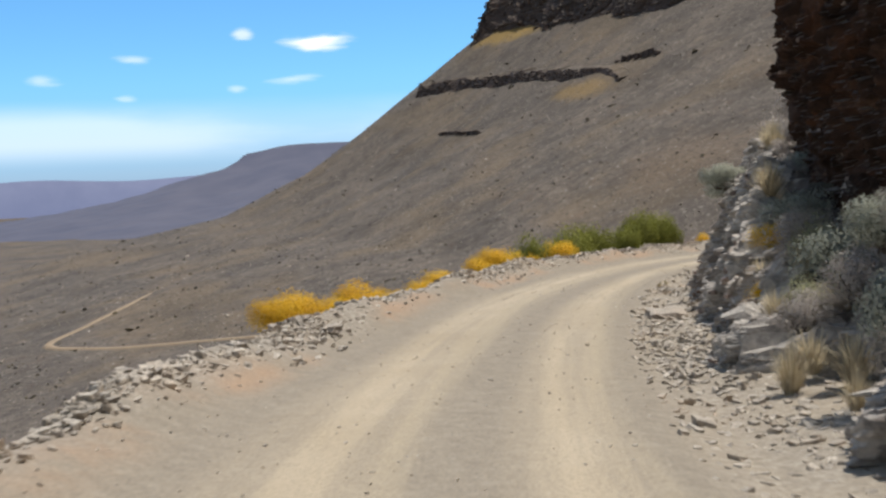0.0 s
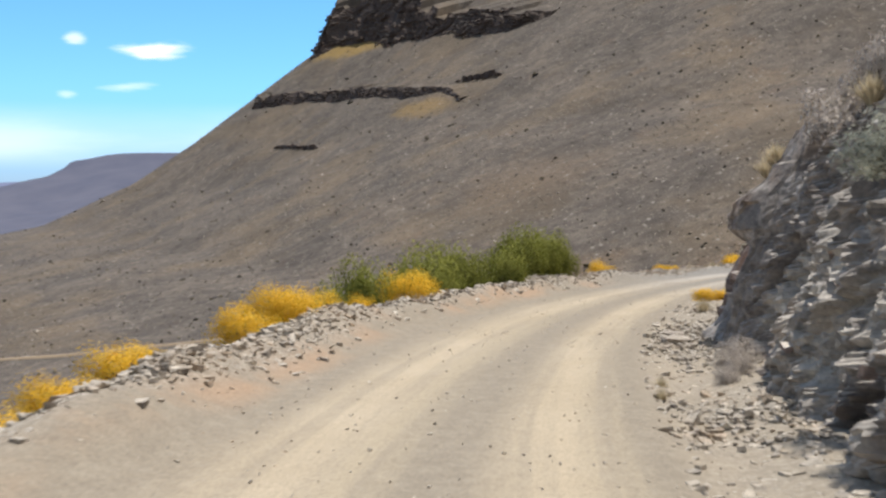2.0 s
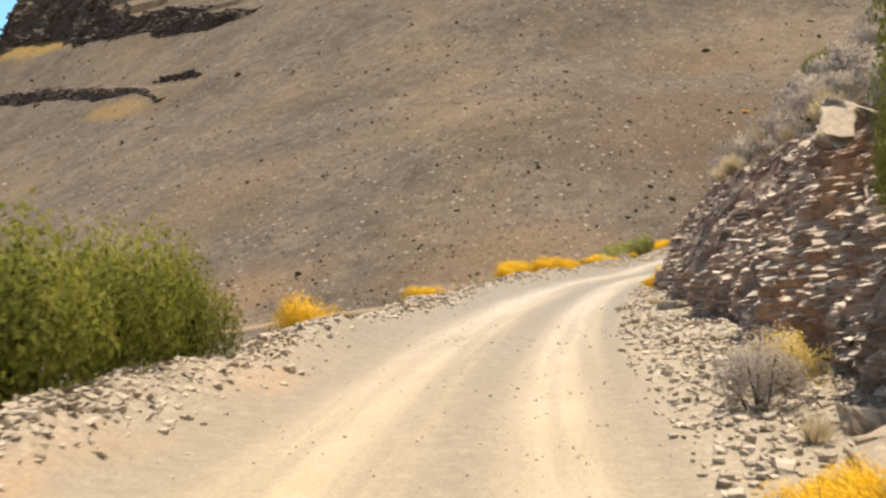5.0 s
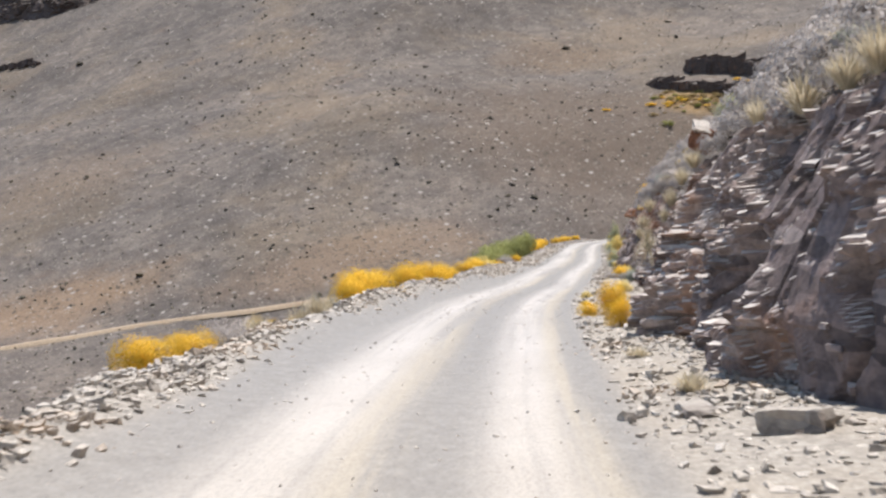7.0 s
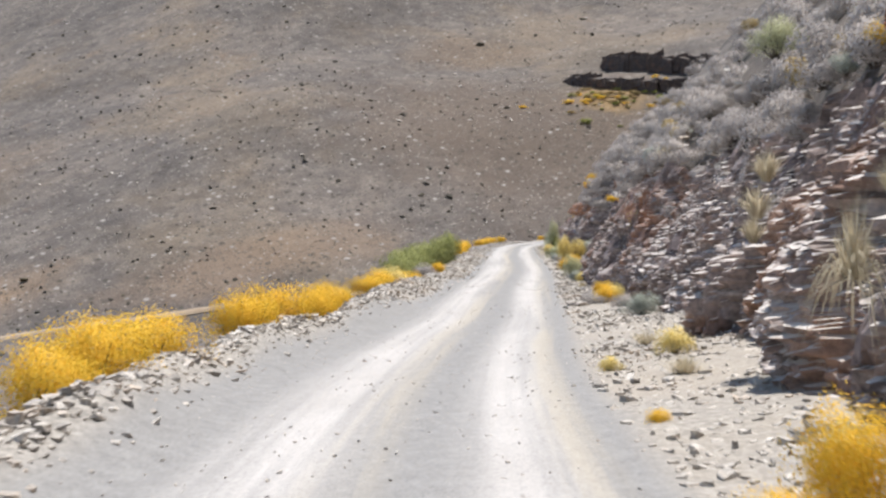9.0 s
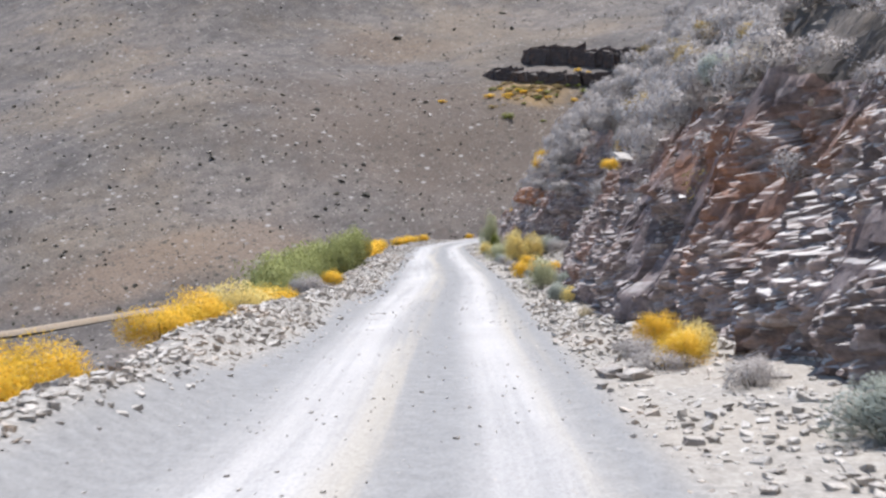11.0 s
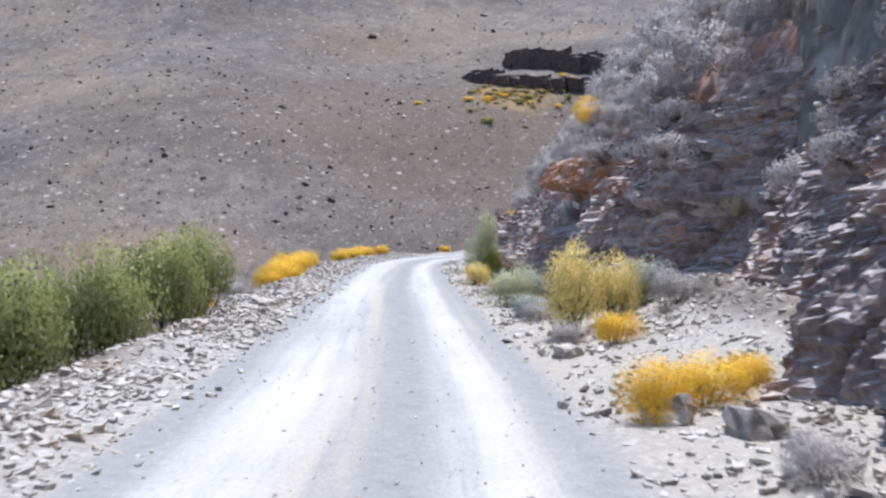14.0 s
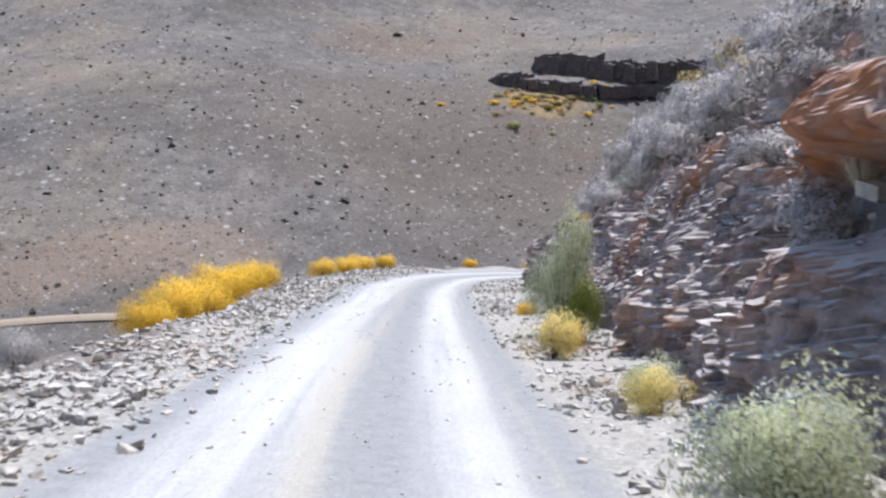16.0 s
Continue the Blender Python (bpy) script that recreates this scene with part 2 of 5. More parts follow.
def rock_build(dark, mid, light, rust, top_light=0.55, pale=(0.60, 0.555, 0.50)):
    def build(nt, bsdf):
        geo = nt.nodes.new("ShaderNodeNewGeometry")
        v = geo.outputs["Position"]
        info = nt.nodes.new("ShaderNodeObjectInfo")
        island = geo.outputs["Random Per Island"]
        beds = node(nt, "ShaderNodeMapping", {"Vector": v})
        beds.inputs["Scale"].default_value = (2.0, 2.0, 7.5)
        cell = node(nt, "ShaderNodeTexVoronoi", {"Vector": beds.outputs[0]}, Scale=1.0)
        tone = node(nt, "ShaderNodeSeparateXYZ", {0: cell.outputs["Color"]})
        some = node(nt, "ShaderNodeMath", {0: island, 1: info.outputs["Random"]})
        some.operation = "ADD"
        own = node(nt, "ShaderNodeMath", {0: some.outputs[0], 1: tone.outputs[0]})
        own.operation = "ADD"
        frac = node(nt, "ShaderNodeMath", {0: own.outputs[0]})
        frac.operation = "FRACT"
        broad, fine = noise_of(nt, v, 0.55, 6), noise_of(nt, v, 9, 8, 0.7)
        c = ramp_of(nt, frac.outputs[0], [(0.0, dark), (0.45, mid), (0.8, mid), (1.0, light)])
        c = blend(nt, span(nt, broad, 0.51, 0.66, 0, 0.75), c, rust)
        c = blend(nt, 1.0, c, ramp_of(nt, fine, [(0.3, (0.5, 0.5, 0.52)), (0.5, (1, 1, 1)), (0.7, (1.45, 1.42, 1.38))]), "MULTIPLY")
        # upward faces are painted paler, as sunlit ledge tops look
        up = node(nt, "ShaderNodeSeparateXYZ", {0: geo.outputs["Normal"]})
        # smooth joint faces are painted darker, standing in for their shade
        shade_mask = nt.nodes.new("ShaderNodeAttribute")
        shade_mask.attribute_name = "face_shade"
        c = blend(nt, span(nt, shade_mask.outputs["Fac"], 0.1, 0.9, 0, 0.75), c, blend(nt, 1.0, c, (0.5, 0.48, 0.5), "MULTIPLY"))
        stain = nt.nodes.new("ShaderNodeAttribute")
        stain.attribute_name = "iron"
        stained = node(nt, "ShaderNodeMath", {0: span(nt, stain.outputs["Fac"], 0.1, 0.9, 0, 0.9), 1: span(nt, noise_of(nt, v, 2.2, 6, 0.65), 0.38, 0.56, 0.1, 1.0)})
        stained.operation = "MULTIPLY"
        c = blend(nt, stained.outputs[0], c, blend(nt, 0.8, c, (0.40, 0.155, 0.055)))
        lies = node(nt, "ShaderNodeMath", {0: span(nt, up.outputs["Z"], 0.6, 0.9, 0, top_light), 1: span(nt, noise_of(nt, v, 3.5, 5, 0.65), 0.34, 0.52, 0.4, 1.0)})
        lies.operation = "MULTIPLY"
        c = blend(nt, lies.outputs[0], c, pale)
        finish(nt, bsdf, c, 0.85)
        bump(nt, bsdf, fine, 0.8, 0.05)
    return build


def leaf_build(a, b, c3):
    def build(nt, bsdf):
        geo = nt.nodes.new("ShaderNodeNewGeometry")
        info = nt.nodes.new("ShaderNodeObjectInfo")
        mixed = node(nt, "ShaderNodeMath", {0: geo.outputs["Random Per Island"]})
        mixed.operation, mixed.inputs[1].default_value = "MULTIPLY_ADD", 0.75
        half = node(nt, "ShaderNodeMath", {0: info.outputs["Random"]})
        half.operation, half.inputs[1].default_value = "MULTIPLY", 0.25
        nt.links.new(half.outputs[0], mixed.inputs[2])
        c = ramp_of(nt, mixed.outputs[0], [(0.0, a), (0.5, b), (1.0, c3)])
        finish(nt, bsdf, c, 0.75)
        bsdf.inputs["Transmission Weight"].default_value = 0.0
        glow = nt.nodes.new("ShaderNodeBsdfTranslucent")
        nt.links.new(c, glow.inputs["Color"])
        add = nt.nodes.new("ShaderNodeMixShader")
        add.inputs[0].default_value = 0.35
        nt.links.new(bsdf.outputs[0], add.inputs[1])
        nt.links.new(glow.outputs[0], add.inputs[2])
        out = next(n for n in nt.nodes if n.type == "OUTPUT_MATERIAL")
        nt.links.new(add.outputs[0], out.inputs[0])
    return build


def far_build(colour, haze_glow, amount):
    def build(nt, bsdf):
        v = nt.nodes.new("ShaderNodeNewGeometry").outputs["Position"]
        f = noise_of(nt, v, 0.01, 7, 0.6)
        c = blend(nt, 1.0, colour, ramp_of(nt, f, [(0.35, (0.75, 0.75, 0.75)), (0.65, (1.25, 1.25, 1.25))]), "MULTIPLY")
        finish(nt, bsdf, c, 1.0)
        # distance haze is put in as a bluish glow of the surface
        bsdf.inputs["Emission Color"].default_value = (*haze_glow, 1)
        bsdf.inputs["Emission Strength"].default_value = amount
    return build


M_GROUND = material("stony_slope", ground_build)
M_ROAD = material("gravel_road", road_build)
M_TRACK = material("dirt_track", rock_build((0.27, 0.205, 0.14), (0.31, 0.24, 0.165), (0.35, 0.275, 0.195), (0.30, 0.21, 0.13), 0.05))
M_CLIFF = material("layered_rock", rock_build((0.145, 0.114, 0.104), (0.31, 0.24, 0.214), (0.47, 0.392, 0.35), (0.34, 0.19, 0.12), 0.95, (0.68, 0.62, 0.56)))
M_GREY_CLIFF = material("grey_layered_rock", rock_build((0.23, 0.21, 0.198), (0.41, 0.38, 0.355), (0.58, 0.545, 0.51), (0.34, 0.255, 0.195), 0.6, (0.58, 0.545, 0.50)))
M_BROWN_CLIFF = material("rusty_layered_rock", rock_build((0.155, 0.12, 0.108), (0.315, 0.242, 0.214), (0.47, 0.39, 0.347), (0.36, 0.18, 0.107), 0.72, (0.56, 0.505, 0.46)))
# red rock with the cliff's shade put into its base colour
M_RED_CLIFF = material("shaded_red_rock", rock_build((0.026, 0.014, 0.010), (0.05, 0.027, 0.019), (0.095, 0.055, 0.04), (0.10, 0.04, 0.018), 0.3))
M_SLAB = material("weathered_slab", rock_build((0.24, 0.20, 0.17), (0.37, 0.325, 0.28), (0.50, 0.45, 0.40), (0.40, 0.29, 0.20), 0.45, (0.50, 0.46, 0.41)))
M_RUSTY = material("rusty_rock", rock_build((0.16, 0.07, 0.04), (0.26, 0.115, 0.065), (0.36, 0.18, 0.11), (0.34, 0.13, 0.06), 0.3))
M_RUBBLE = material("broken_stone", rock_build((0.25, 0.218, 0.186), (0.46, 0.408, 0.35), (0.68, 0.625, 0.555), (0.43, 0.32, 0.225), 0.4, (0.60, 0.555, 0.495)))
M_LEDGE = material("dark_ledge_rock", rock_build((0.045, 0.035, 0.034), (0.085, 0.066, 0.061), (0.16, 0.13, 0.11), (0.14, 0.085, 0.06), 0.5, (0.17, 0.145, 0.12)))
M_YELLOW = material("yellow_foliage", leaf_build((0.72, 0.43, 0.03), (0.84, 0.53, 0.045), (0.91, 0.63, 0.085)))
M_LIME = material("yellow_green_foliage", leaf_build((0.56, 0.43, 0.13), (0.78, 0.61, 0.20), (0.90, 0.76, 0.34)))
M_FRESH = material("fresh_green_foliage", leaf_build((0.20, 0.215, 0.07), (0.31, 0.325, 0.115), (0.43, 0.43, 0.18)))
M_GREEN = material("green_foliage", leaf_build((0.13, 0.145, 0.03), (0.215, 0.23, 0.046), (0.33, 0.335, 0.08)))
M_OLIVE = material("pale_olive_foliage", leaf_build((0.36, 0.365, 0.20), (0.52, 0.515, 0.31), (0.68, 0.66, 0.43)))
M_GREY = material("grey_foliage", leaf_build((0.36, 0.32, 0.295), (0.45, 0.405, 0.375), (0.54, 0.49, 0.455)))
M_SAGE = material("sage_foliage", leaf_build((0.25, 0.265, 0.215), (0.39, 0.405, 0.34), (0.53, 0.54, 0.46)))
M_STRAW = material("dry_grass", leaf_build((0.40, 0.33, 0.22), (0.56, 0.485, 0.345), (0.72, 0.64, 0.49)))
M_FAR_STRAW = material("far_straw_foliage", leaf_build((0.26, 0.20, 0.09), (0.36, 0.27, 0.12), (0.48, 0.35, 0.14)))
M_TWIG = material("twigs", leaf_build((0.06, 0.048, 0.04), (0.11, 0.09, 0.075), (0.17, 0.145, 0.125)))
M_FAR_SHRUB = material("slope_shrubs", leaf_build((0.05, 0.047, 0.036), (0.095, 0.085, 0.066), (0.17, 0.145, 0.10)))
# far land: dark base colour plus emitted haze
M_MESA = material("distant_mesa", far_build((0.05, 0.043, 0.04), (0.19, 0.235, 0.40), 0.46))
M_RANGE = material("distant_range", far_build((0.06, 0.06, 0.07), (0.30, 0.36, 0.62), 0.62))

# ---- the lie of the land: the road's line, the slopes and the plain ----
ROAD_LINE = [(-9, -70, 5.0), (-6.5, -40, 2.9), (-2.5, -16, 0.95), (0, 0, 0.0), (0.4, 8.1, -0.45), (1.4, 16.3, -0.87), (3.0, 24.4, -1.25), (5.3, 32.2, -1.62),
             (8.1, 39.3, -2.0), (11.4, 46.1, -2.39), (15.1, 53.0, -2.78), (19.2, 59.9, -3.15), (23.5, 66.4, -3.52),
             (28.0, 72.9, -3.96), (32.8, 79.3, -4.42), (37.9, 85.6, -4.86), (43.0, 92.0, -5.19), (48.1, 98.3, -5.53),
             (53.2, 104.7, -5.82), (58.1, 111.2, -6.07), (65, 120.2, -6.45), (72.5, 130.0, -6.85), (79.5, 138.6, -7.2),
             (87, 145.5, -7.5), (96, 150, -7.8), (107, 150.5, -8.1), (117, 146, -8.4), (124, 138, -8.7)]


def spline(points, step):
    p = np.array(points, float)
    out = []
    for i in range(len(p) - 1):
        a, b = p[max(i - 1, 0)], p[min(i + 2, len(p) - 1)]
        k = max(2, int(np.hypot(*(p[i + 1] - p[i])[:2]) / step))
        u = np.linspace(0, 1, k, endpoint=False)[:, None]
        m0, m1 = (p[i + 1] - a) / 2, (b - p[i]) / 2
        out.append((2 * u**3 - 3 * u**2 + 1) * p[i] + (u**3 - 2 * u**2 + u) * m0 + (-2 * u**3 + 3 * u**2) * p[i + 1] + (u**3 - u**2) * m1)
    return np.concatenate(out + [p[-1:]])


LINE = spline(ROAD_LINE, 0.5)
LINE_S = np.r_[0, np.cumsum(np.hypot(*np.diff(LINE[:, :2], axis=0).T))]
LINE_S -= LINE_S[np.argmin(np.hypot(LINE[:, 0], LINE[:, 1]))]
LINE_T = np.gradient(LINE[:, :2], axis=0)
LINE_T /= np.hypot(*LINE_T.T)[:, None]
S_FIRST, S_LAST = float(LINE_S[0]), float(LINE_S[-1])


def on_road(s, n):
    """World x, y and the road's height for metres along the road and to its right."""
    s, n = np.asarray(s, float), np.asarray(n, float)
    x, y, z = (np.interp(s, LINE_S, LINE[:, k]) for k in range(3))
    tx, ty = (np.interp(s, LINE_S, LINE_T[:, k]) for k in range(2))
    return x + n * ty, y - n * tx, z


def road_coords(x, y):
    """Metres along the road, to its right, and the road's height, for world places."""
    x, y = np.ravel(x), np.ravel(y)
    s, n, z = np.zeros(len(x)), np.zeros(len(x)), np.zeros(len(x))
    thin = slice(None, None, 2)
    lx, ly = LINE[thin, 0], LINE[thin, 1]
    for a in range(0, len(x), 20000):
        b = slice(a, a + 20000)
        k = np.argmin((x[b, None] - lx) ** 2 + (y[b, None] - ly) ** 2, axis=1)
        dx, dy = x[b] - lx[k], y[b] - ly[k]
        tx, ty = LINE_T[thin][k].T
        s[b], n[b], z[b] = LINE_S[thin][k] + dx * tx + dy * ty, dx * ty - dy * tx, LINE[thin][k, 2]
        n[b] = np.where(n[b] >= 0, 1, -1) * np.maximum(np.abs(n[b]), np.hypot(dx, dy) * 0.999)
    return s, n, z


def lumps(x, y, size, seed=0.0):
    """Cheap smooth unevenness, about -1 to 1, with features of the given size."""
    u, v = x / size + seed * 1.7, y / size - seed * 2.3
    return (np.sin(u + 1.3 * np.sin(v * 0.9 + seed)) * np.cos(v + 1.1 * np.sin(u * 0.8)) * 0.6
            + 0.3 * np.sin(2.3 * u + 1.7 * v + seed) + 0.2 * np.cos(3.7 * v - 2.1 * u))


# the level line of height 0 along the opposite slope, from the gully's head to the far spur
LEVEL = spline([(420, 180), (330, 275), (241, 337), (198, 349), (150, 374), (112, 425), (82, 500), (50, 580), (18, 660), (-12, 760),
                (-51, 880), (-99, 985), (-126, 1060), (-118, 1150), (-50, 1260), (120, 1400), (500, 1600)], 4)


def hill_distance(x, y):
    x, y = np.ravel(x), np.ravel(y)
    t = np.gradient(LEVEL, axis=0)
    t /= np.hypot(*t.T)[:, None]
    out = np.zeros(len(x))
    for a in range(0, len(x), 20000):
        b = slice(a, a + 20000)
        k = np.argmin((x[b, None] - LEVEL[:, 0]) ** 2 + (y[b, None] - LEVEL[:, 1]) ** 2, axis=1)
        dx, dy = x[b] - LEVEL[k, 0], y[b] - LEVEL[k, 1]
        across = dx * t[k, 1] - dy * t[k, 0]
        out[b] = np.where(np.hypot(dx, dy) < 60, across, np.sign(across) * np.hypot(dx, dy))
    return out


def far_height(x, y):
    d = hill_distance(x, y)
    steep = np.interp(y, [300, 350, 390, 440, 490, 560, 700, 850, 1100], [0.68, 0.63, 0.46, 0.37, 0.36, 0.47, 0.52, 0.6, 0.72])
    up = steep * d + 0.0002 * np.clip(d, 0, 260) ** 2
    down = np.interp(d, [-700, -420, -75, 0], [-112, -104, -34, 0])
    z = np.where(d > 0, np.minimum(up, 330 + 0.05 * d), down)
    fade = np.clip((d + 300) / 300, 0.0, 1)
    return z + fade * (lumps(x, y, 23.0, 1) * 1.1 + lumps(x, y, 61.0, 2) * 2.2)


CLIFF_FOOT = [(-80, 4.0), (0, 2.6), (6.7, 2.3), (7.9, 2.35), (8.9, 2.5), (9.5, 3.0), (11.0, 2.9), (11.7, 2.35), (12.3, 2.15), (15.5, 2.1), (17.7, 2.3), (19.7, 2.3), (24, 2.2), (26, 2.35), (27.5, 2.3), (29, 2.6), (31.5, 2.6), (32.5, 2.3), (34, 2.15),
              (36.9, 2.2), (38, 2.4), (40, 2.55), (43, 2.6), (46.3, 2.85), (51, 3.05), (57, 2.9), (62, 2.75), (65.8, 2.55), (68.2, 2.3), (71.8, 2.15), (73.7, 2.35), (76, 2.55), (78.3, 2.8), (79.3, 2.55), (83, 3.0),
              (87, 3.35), (95, 3.3), (100.8, 3.1), (102.8, 2.6), (104, 2.4), (107.2, 1.95), (110.4, 2.25), (112.5, 2.8), (116.2, 2.75), (119, 2.9), (122, 3.4), (123.5, 4.2), (129, 4.3), (131, 3.2), (132.5, 2.8), (135.6, 2.6),
              (139, 2.6), (142.4, 2.85), (150, 3.3), (170, 2.8), (260, 3.0)]
CLIFF_TOP = [(-80, 3), (0, 2.4), (6.8, 1.9), (8.2, 1.75), (8.9, 1.5), (9.5, 0.35), (11, 0.25), (12.5, 0.35), (14.5, 0.75), (16, 1.05), (17, 1.6), (18.5, 2.05), (20.3, 2.3), (23, 2.5), (24.7, 2.75), (30, 3.05), (32, 3.05), (33.5, 2.8), (36, 2.85), (38.4, 2.85), (39.3, 2.6), (43, 2.5),
             (47.3, 2.85), (51.5, 2.7), (56.7, 3.0), (62, 2.9), (67, 2.85), (70, 2.8), (72, 2.75), (75, 2.85), (78.4, 2.75), (81, 3.0), (83.5, 3.2), (87.6, 3.4), (95, 3.2), (102, 3.15), (105, 3.05), (107, 2.9), (108, 2.6),
             (109.5, 2.5), (114, 3.0), (116, 2.85), (119.6, 3.1), (122, 3.2), (126, 3.6), (129.5, 3.8), (131.2, 3.4), (132.3, 3.25), (135.5, 3.2), (139, 3.2), (142.5, 3.4), (145, 3.0), (149, 2.9), (151, 2.6), (156, 2.2), (165, 1.7), (260, 1.5)]


def cliff_foot(s):
    return np.interp(s, *zip(*CLIFF_FOOT)) + 0.06 * np.sin(s * 0.9) + 0.05 * np.sin(s * 2.3 + 1)


def cliff_top(s):
    return np.interp(s, *zip(*CLIFF_TOP)) - 0.1 + 0.08 * np.sin(s * 0.7 + 2) + 0.07 * np.sin(s * 1.9)


def berm(s):
    return np.interp(s, [-20, 0, 14, 30, 56, 64, 72, 80, 108, 117, 140, 160], [0.3, 0.32, 0.3, 0.36, 0.4, 0.18, 0.18, 0.34, 0.36, 0.12, 0.08, 0.1]) + 0.05 * np.sin(s * 0.8) + 0.04 * np.sin(s * 2.1 + 1)


def bank_edge(s):
    """Where the loose stones of the outer bank begin."""
    return np.interp(s, [0, 95, 105, 123, 140], [-2.85, -2.85, -2.4, -2.1, -2.0]) + 0.1 * np.sin(s * 0.5)


def bench(s, n):
    """Height over the road's level across the cut: downhill side, berm, carriageway, verge, cut face, uphill side."""
    foot, top = cliff_foot(s), cliff_top(s)
    rut = -0.018 * (np.exp(-((n + 1.75) / 0.45) ** 2) + np.exp(-((n - 0.1) / 0.4) ** 2)) + 0.012 * np.exp(-((n + 0.85) / 0.4) ** 2)
    edge = -3.15 + 0.2 * np.sin(s * 0.35) + 0.1 * np.sin(s * 1.1)
    left = berm(s) * np.exp(-((n - edge) / np.interp(s, [95, 125], [0.55, 0.8])) ** 2) - 0.62 * np.clip(edge - 0.25 - n, 0, None) + 0.35 * np.clip(edge - 0.25 - n, 0, 0.5)
    verge = np.clip((n - 1.2) / np.maximum(foot - 1.2, 0.3), 0, 1) ** 2 * (0.12 + 0.65 * np.clip(foot - 3.2, 0, 1.2)) - np.interp(s, [38, 48], [0.13, 0.0]) * np.clip((n - 1.1) / 0.6, 0, 1)
    step = np.clip((n - foot - 1.1) / 0.5, 0, 1)
    cut = step * (top - 0.42)
    uphill = step * (np.clip(n - foot - 1.0, 0, 3) * np.interp(s, [8, 9, 18, 20, 25], [0.15, 0.7, 0.7, 0.15, 1.0]) + np.clip(n - foot - 4.0, 0, 27) + np.clip(n - foot - 30.2, 0, None) * 0.5)
    uphill += np.clip((n - np.maximum(foot + 1.75, 5.0)) / 0.6, 0, 1) * np.interp(s, [-80, 2, 12, 21.2, 22.2], [0.5, 1.0, 2.0, 3.6, 0])
    uphill += np.interp(s, [108, 118, 160, 178], [0, 0.9, 1.0, 0.2]) * np.clip((n - foot - 1.2) / 2.0, 0, 1)
    return rut + left + verge + cut + uphill


def ground_height(x, y, sheet=True):
    """Height of the land; under the road's own strip the sheet lies a little lower."""
    x, y = np.ravel(np.asarray(x, float)), np.ravel(np.asarray(y, float))
    s, n, zr = road_coords(x, y)
    b = bench(s, n)
    away = np.clip((np.abs(n) - 6) / 25, 0, 1)
    near = zr + b + away * (0.5 * lumps(x, y, 7.0, 3) + 1.4 * lumps(x, y, 26.0, 4))
    if sheet:
        near -= np.where((n > 1.5) & (s > 2) & (s < 178), 1.6, 0.5) * np.clip((7.4 - np.abs(n + 1.4)) / 0.6, 0, 1)
    far = far_height(x, y)
    k = 6.0
    h = np.clip(0.5 + 0.5 * (near - far) / k, 0, 1)
    both = far + (near - far) * h + k * h * (1 - h)
    keep = np.clip((np.abs(n) - 12) / 20, 0, 1)
    return np.where(np.abs(n) < 60, near * (1 - keep) + both * keep, both)


def track_shift(s):
    """The worn tracks wander across the road."""
    return np.interp(s, [-20, 110, 123, 140], [0.0, 0.0, 0.14, 0.12]) + 0.06 * np.sin(s * 0.21)

# ---- helpers for building ----
def mesh_of(name, verts, faces, mat, smooth=False):
    me = bpy.data.meshes.new(name)
    me.from_pydata([tuple(v) for v in np.asarray(verts, float)], [], [tuple(int(i) for i in f) for f in faces])
    me.materials.append(mat)
    if smooth:
        me.polygons.foreach_set("use_smooth", np.ones(len(me.polygons), bool))
    me.update()
    return me


def part(name, me, parent, label=""):
    ob = new(name, me)
    ob.parent = parent
    return tagged(ob, label=label)


def grid_faces(rows, cols):
    i = np.arange((rows - 1) * (cols - 1))
    a = i // (cols - 1) * cols + i % (cols - 1)
    return np.c_[a, a + 1, a + cols + 1, a + cols]


CUBE_V = np.array([(x, y, z) for z in (-1, 1) for y in (-1, 1) for x in (-1, 1)], float) / 2
CUBE_F = np.array([(0, 2, 3, 1), (4, 5, 7, 6), (0, 1, 5, 4), (2, 6, 7, 3), (0, 4, 6, 2), (1, 3, 7, 5)])


def joined(shape_v, shape_f, rng, places, sizes, turns, rough):
    """Many jittered copies of one small shape as one set of vertices and faces."""
    k, m = len(places), len(shape_v)
    sizes = np.asarray(sizes)
    v = shape_v[None] * (1 + rng.uniform(-rough, rough, (k, 1, 3)) * 0.6) * sizes[:, None, :]
    v = v + rng.uniform(-rough, rough, (k, m, 3)) * np.sqrt(sizes * sizes.min(1, keepdims=True))[:, None, :]
    v[..., 2] += v[..., 0] * rng.normal(0, 0.22, (k, 1)) + v[..., 1] * rng.normal(0, 0.22, (k, 1))
    c, s = np.cos(turns)[:, None], np.sin(turns)[:, None]
    x, y = v[..., 0] * c - v[..., 1] * s, v[..., 0] * s + v[..., 1] * c
    v = np.stack([x, y, v[..., 2]], -1) + np.asarray(places)[:, None, :]
    f = shape_f[None] + (np.arange(k) * m)[:, None, None]
    return v.reshape(-1, 3), f.reshape(-1, shape_f.shape[1])


# ---- the land ----
def build_ground():
    u = np.linspace(-1, 1, 350)
    reach = 44.0 * np.sinh(u * math.asinh(4700 / 44.0))
    gx, gy = np.meshgrid(30 + reach, 110 + reach)
    z = ground_height(gx, gy)
    me = mesh_of("ground", np.c_[gx.ravel(), gy.ravel(), z], grid_faces(350, 350), M_GROUND, True)
    tagged(new("ground", me), "stony grey-brown desert slopes and plain", "ground", kind="structure")


